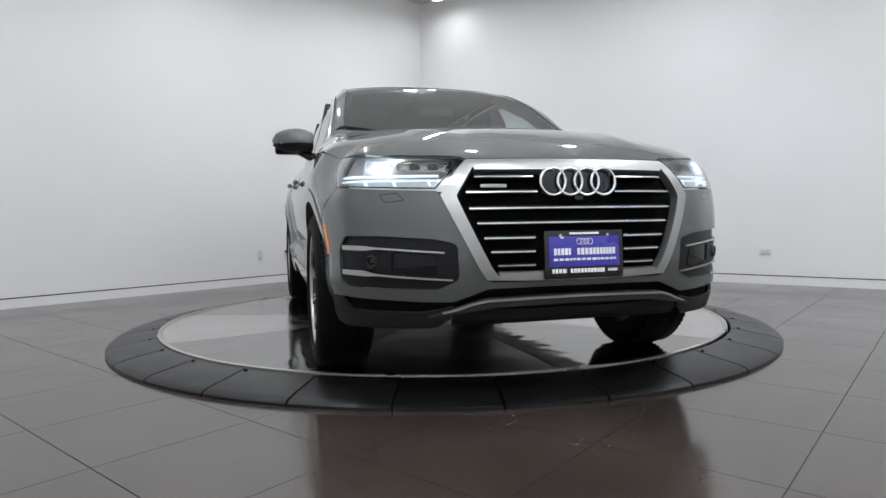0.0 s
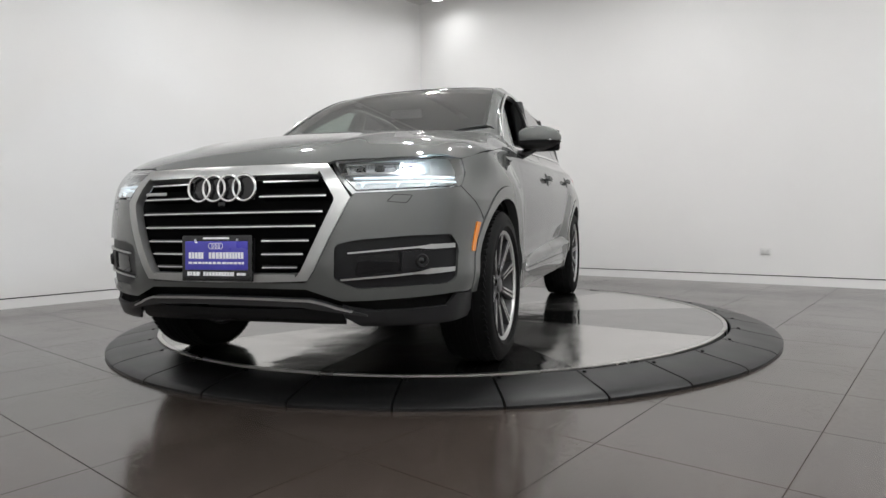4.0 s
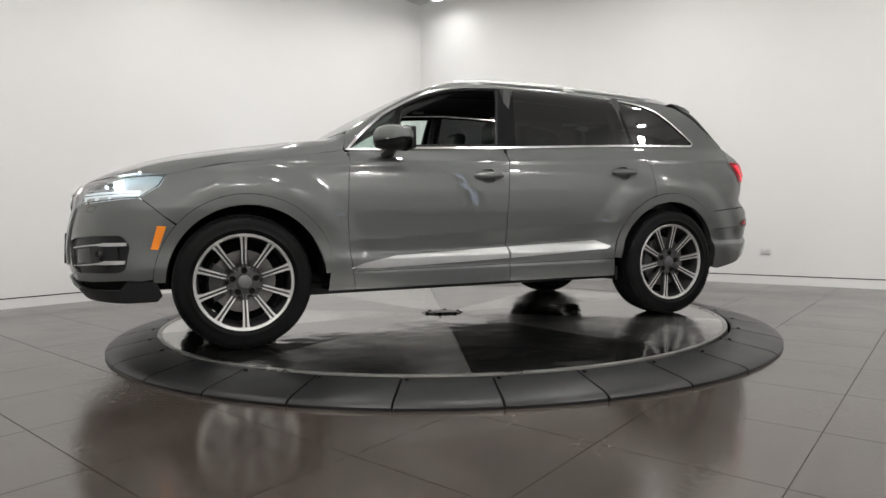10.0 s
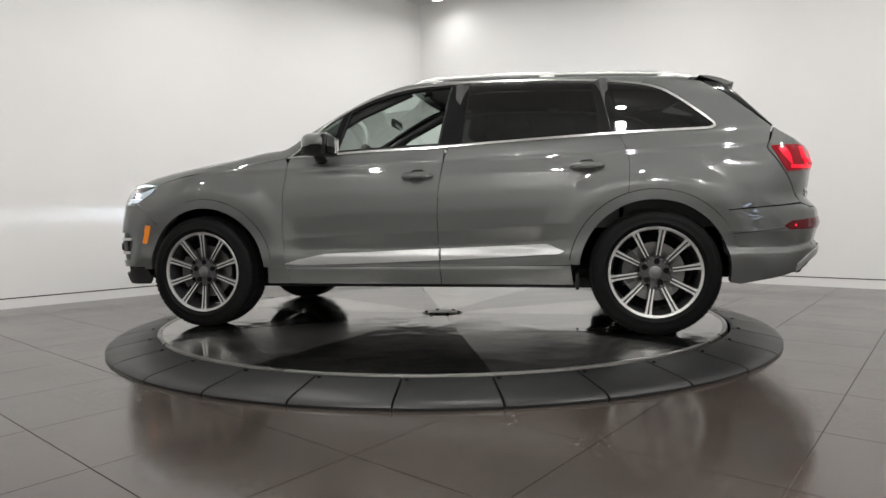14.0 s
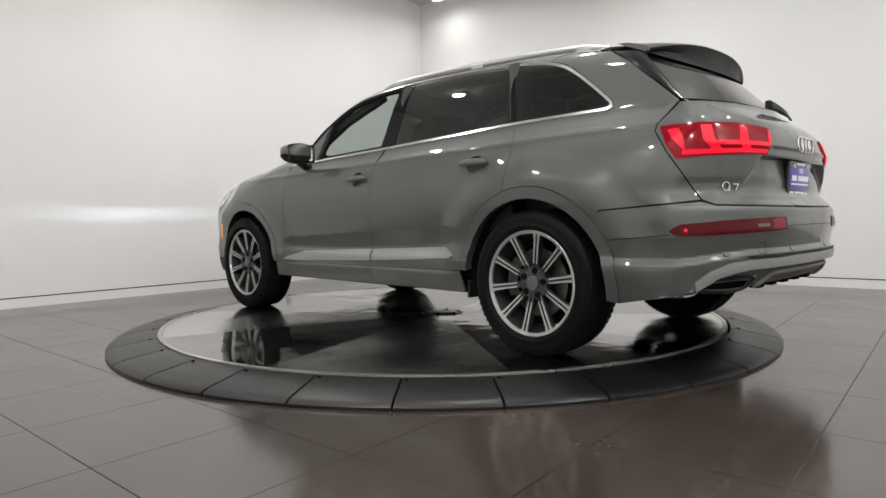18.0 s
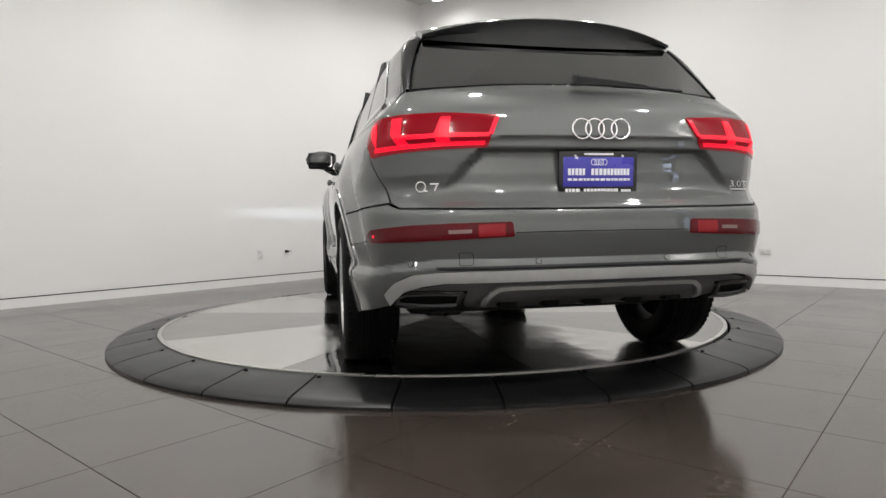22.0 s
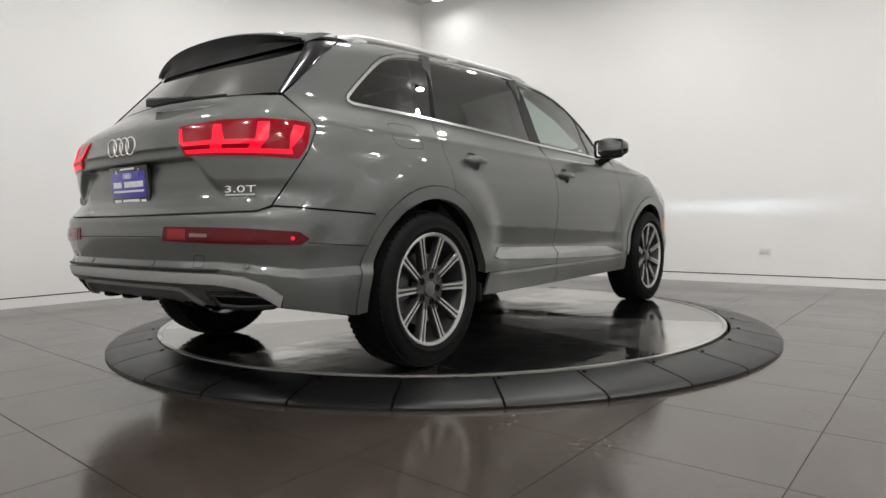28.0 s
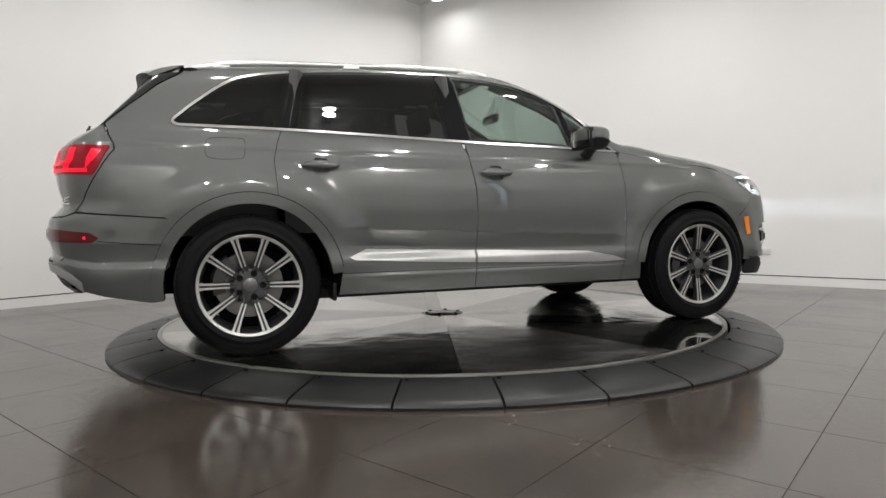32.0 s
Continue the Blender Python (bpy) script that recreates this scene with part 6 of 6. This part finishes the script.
def cabin():
    """Seats, dashboard, wheel and dark linings seen through the glass."""
    part("cabin_floor", box_bm(3.3, 1.4, 0.06, (-0.35, 0, 0.36), 0.02), GAP, car)
    part("underbody", box_bm(3.5, 1.30, 0.10, (0.0, 0, 0.300), 0.03), MATT, car, "dark underbody")
    part("axle", tube_bm([(HUB_F, -0.75, 0.36), (HUB_F, 0.75, 0.36)], 0.05, 10), MATT, car)
    part("axle", tube_bm([(HUB_R, -0.75, 0.36), (HUB_R, 0.75, 0.36)], 0.06, 10), MATT, car)
    part("firewall", box_bm(0.05, 1.5, 0.75, (1.0, 0, 0.72), 0.02), GAP, car)
    part("dashboard", box_bm(0.42, 1.46, 0.22, (0.80, 0, 1.04), 0.07, 3), LEATHER, car, "black dashboard")
    part("tail_lining", box_bm(0.06, 1.3, 0.75, (-2.15, 0, 0.78), 0.02), GAP, car)
    wheel_m = pose(0.42, 0.37, 1.10, 0, -68, 0)
    sw = part("steering_wheel", torus_bm(0.18, 0.017), LEATHER, car, "black steering wheel")
    sw.matrix_basis = wheel_m
    part("wheel_spoke", box_bm(0.05, 0.33, 0.02, (0, 0, -0.01), 0.008), LEATHER, sw)
    part("wheel_boss", box_bm(0.13, 0.13, 0.05, (0, 0, -0.01), 0.03), LEATHER, sw)
    part("inner_mirror", box_bm(0.03, 0.24, 0.065, (0.35, 0, 1.47), 0.014), BLACK, car, "black rear-view mirror")
    for x, y in ((0.02, 0.37), (0.02, -0.37), (-0.88, 0.42), (-0.88, 0.0), (-0.88, -0.42)):
        st = new("car_seat")
        st.parent = car
        st.location = (x, y, 0.4)
        tagged(st, "black leather car seat")
        part("seat", box_bm(0.52, 0.50 if abs(y) > 0.4 or x > 0 else 0.36, 0.20, (0.10, 0, 0.20), 0.06, 3), LEATHER, st)
        bk = part("backrest", box_bm(0.15, 0.48 if x > 0 else 0.40, 0.62, (0, 0, 0.31), 0.06, 3), LEATHER, st)
        bk.matrix_basis = pose(-0.17, 0, 0.22, 0, -16, 0)
        hr = part("headrest", box_bm(0.10, 0.25, 0.17, (0, 0, 0), 0.045, 3), LEATHER, st)
        hr.matrix_basis = pose(-0.37, 0, 0.95, 0, -12, 0)
        for sy in (-0.05, 0.05):
            part("headrest_post", tube_bm([(-0.33, sy, 0.78), (-0.365, sy, 0.92)], 0.006, 6), CHROME, st)
    # roof lining
    half = [to_diag(down(np.array([[x, y]]), -0.03)[0]) for x, y in ((0.05, 0.0), (0.0, 0.3), (-0.06, 0.53), (-0.5, 0.56), (-1.2, 0.56), (-1.7, 0.5), (-1.78, 0.25), (-1.80, 0.0))]
    skin("roof_lining", half, LEATHER, car, "black roof lining", way=diag, off=-0.035, gap=0.0, rim=0, joined=True, cell=(0.08, 0.06))
    for s in (1, -1):
        part("door_card", box_bm(2.05, 0.03, 0.5, (-0.27, 0.83 * s, 0.90), 0.012), LEATHER, car)
        part("quarter_card", box_bm(0.85, 0.03, 0.55, (-1.75, 0.74 * s, 0.92), 0.012), LEATHER, car)
        part("pillar_lining", tube_bm([(-0.24, 0.755 * s, 1.17), (-0.30, 0.66 * s, 1.60)], 0.05, 8), LEATHER, car)
        part("pillar_lining", tube_bm([(-1.27, 0.75 * s, 1.2), (-1.19, 0.64 * s, 1.58)], 0.06, 8), LEATHER, car)
        part("pillar_lining", tube_bm([(0.84, 0.74 * s, 1.2), (0.42, 0.66 * s, 1.45), (0.08, 0.58 * s, 1.60)], 0.035, 8), LEATHER, car)


grille()
plate(2.492, 0.582, 3, 1)
plate(-2.478, 0.892, -4, -1)
headlamp_inside()
fog_bars()
door_handles()
mirrors()
roof_rails()
spoiler()
rear_fittings()
cabin()


# ---------------------------------------------------------------- things on the walls
def wall_pose(p, q, at, z):
    """On a wall from p to q: x along it, y into the room, at metres from p."""
    d = (q - p).normalized()
    inn = Vector((d.y, -d.x, 0))
    m = Matrix(((d.x, inn.x, 0, 0), (d.y, inn.y, 0, 0), (0, 0, 1, 0), (0, 0, 0, 1)))
    m.translation = p + d * at + Vector((0, 0, z))
    return m


def outlet(m, wide, label):
    o = part("wall_outlet", box_bm(0.115 if wide else 0.078, 0.010, 0.075 if wide else 0.118, (0, 0.005, 0), 0.004), OUTLETWHITE)
    o.matrix_basis = m
    for k in (-1, 1):
        off = (0.026 * k, 0.0105, 0) if wide else (0, 0.0105, 0.027 * k)
        part("socket", box_bm(0.034, 0.003, 0.034, off, 0.008), OUTLETWHITE, o, smooth=True)
        for sx in (-0.006, 0.006):
            part("slot", box_bm(0.003, 0.002, 0.010, (off[0] + sx, 0.0125, off[2] + 0.003)), GAP, o, smooth=False)
        part("slot", box_bm(0.005, 0.002, 0.005, (off[0], 0.0125, off[2] - 0.010)), GAP, o, smooth=False)
    tagged(o, label, "outlet")


run = (CORNER - left_end)
at_l = (Vector((-2.333, 3.284, 0)) - left_end).dot(run.normalized())
outlet(wall_pose(left_end, CORNER, at_l, 0.377), False, "white double wall outlet low on the plaster wall")
at_c = (Vector((-2.073, 3.581, 0)) - left_end).dot(run.normalized())
plug = part("wall_plug", box_bm(0.035, 0.045, 0.03, (0, 0.022, 0), 0.006), MATT)
plug.matrix_basis = wall_pose(left_end, CORNER, at_c, 0.402)
part("plug_cord", tube_bm([(0, 0.04, 0), (0.02, 0.06, 0.005), (0.05, 0.05, 0.0)], 0.005, 6), MATT, plug)
tagged(plug, "small black plug on the plaster wall", "plug")
run = (right_end - CORNER)
at_r = (Vector((3.662, 2.327, 0)) - CORNER).dot(run.normalized())
outlet(wall_pose(CORNER, right_end, at_r, 0.373), True, "white double wall outlet set sideways on the plaster wall")

# a tall ladder of small daylight panes in the wall behind the viewer, mirrored in the paint
pane_mat = simple("daylight_pane", (0.7, 0.8, 1.0), 0.2, emit=(0.62, 0.74, 1.0), power=5.0)
strip_w = new("slit_window")
strip_w.matrix_basis = wall_pose(right_end, back, 5.05, 0)
for k in range(15):
    part("pane", box_bm(0.10, 0.02, 0.085, (0, 0.006, 0.75 + 0.215 * k), 0.004), pane_mat, strip_w, smooth=False)
part("window_frame", box_bm(0.24, 0.012, 3.35, (0, 0.002, 2.25), 0.004), MATT, strip_w, smooth=False)
tagged(strip_w, "tall narrow window of stacked small daylight panes", "window", kind="structure")

# ---------------------------------------------------------------- floor tiles
T, SHEAR = 0.610, 0.0373
inv_floor = floor.matrix_basis.inverted()


def node_at(i, j):
    """A crossing of the joints; one set of joints runs two degrees off square."""
    return on_grid(T * (i + 0.195 - SHEAR * (j + 0.472)), T * (j + 0.472))


def tile_mesh():
    o = node_at(0.5, 0.5)
    e = 0.0019 / T
    top = [node_at(*q) - o for q in ((e, e), (1 - e, e), (1 - e, 1 - e), (e, 1 - e))]
    mid = [node_at(*q) - o for q in ((e * 0.96, e * 0.96), (1 - e * 0.96, e * 0.96), (1 - e * 0.96, 1 - e * 0.96), (e * 0.96, 1 - e * 0.96))]
    vs = [q for q in top] + [q - Vector((0, 0, 0.0012)) for q in mid] + [q - Vector((0, 0, 0.010)) for q in mid]
    fs = [(3, 2, 1, 0)] + [(i, (i + 1) % 4, 4 + (i + 1) % 4, 4 + i) for i in range(4)] + [(4 + i, 4 + (i + 1) % 4, 8 + (i + 1) % 4, 8 + i) for i in range(4)]
    return vs, fs


tile0 = mesh_object("tile", *tile_mesh(), TILE, floor)
tile_bm = bmesh.new()
tile_bm.from_mesh(tile0.data)
bmesh.ops.recalc_face_normals(tile_bm, faces=tile_bm.faces)
if tile_bm.faces[:][0].normal.z < 0:
    bmesh.ops.reverse_faces(tile_bm, faces=tile_bm.faces)
tile_bm.to_mesh(tile0.data)
tile_bm.free()
first_tile = True
for i in range(-16, 16):
    for j in range(-14, 18):
        c = node_at(i + 0.5, j + 0.5)
        inside = c.length > 1.6
        for p0, p1 in ((left_end, CORNER), (CORNER, right_end), (right_end, back), (back, left_end)):
            d = (p1 - p0).normalized()
            if (c - p0).dot(Vector((-d.y, d.x, 0))) > 0.40:
                inside = False
        if not inside:
            continue
        t_ = tile0 if first_tile else new("tile", tile0.data)
        first_tile = False
        t_.parent = floor
        t_.matrix_basis = inv_floor @ Matrix.Translation(c)



def motions():
    rows_deck, rows_car = [], []
    for i in range(33):
        a = turn_at(i)
        m = pose(0, 0, 0, 0, 0, a)
        rows_deck.append((i, m))
        rows_car.append((i, m @ pose(OFFSET[0], OFFSET[1], DECK_Z + 0.002)))
    walk(deck, rows_deck)
    walk(car, rows_car)


motions()
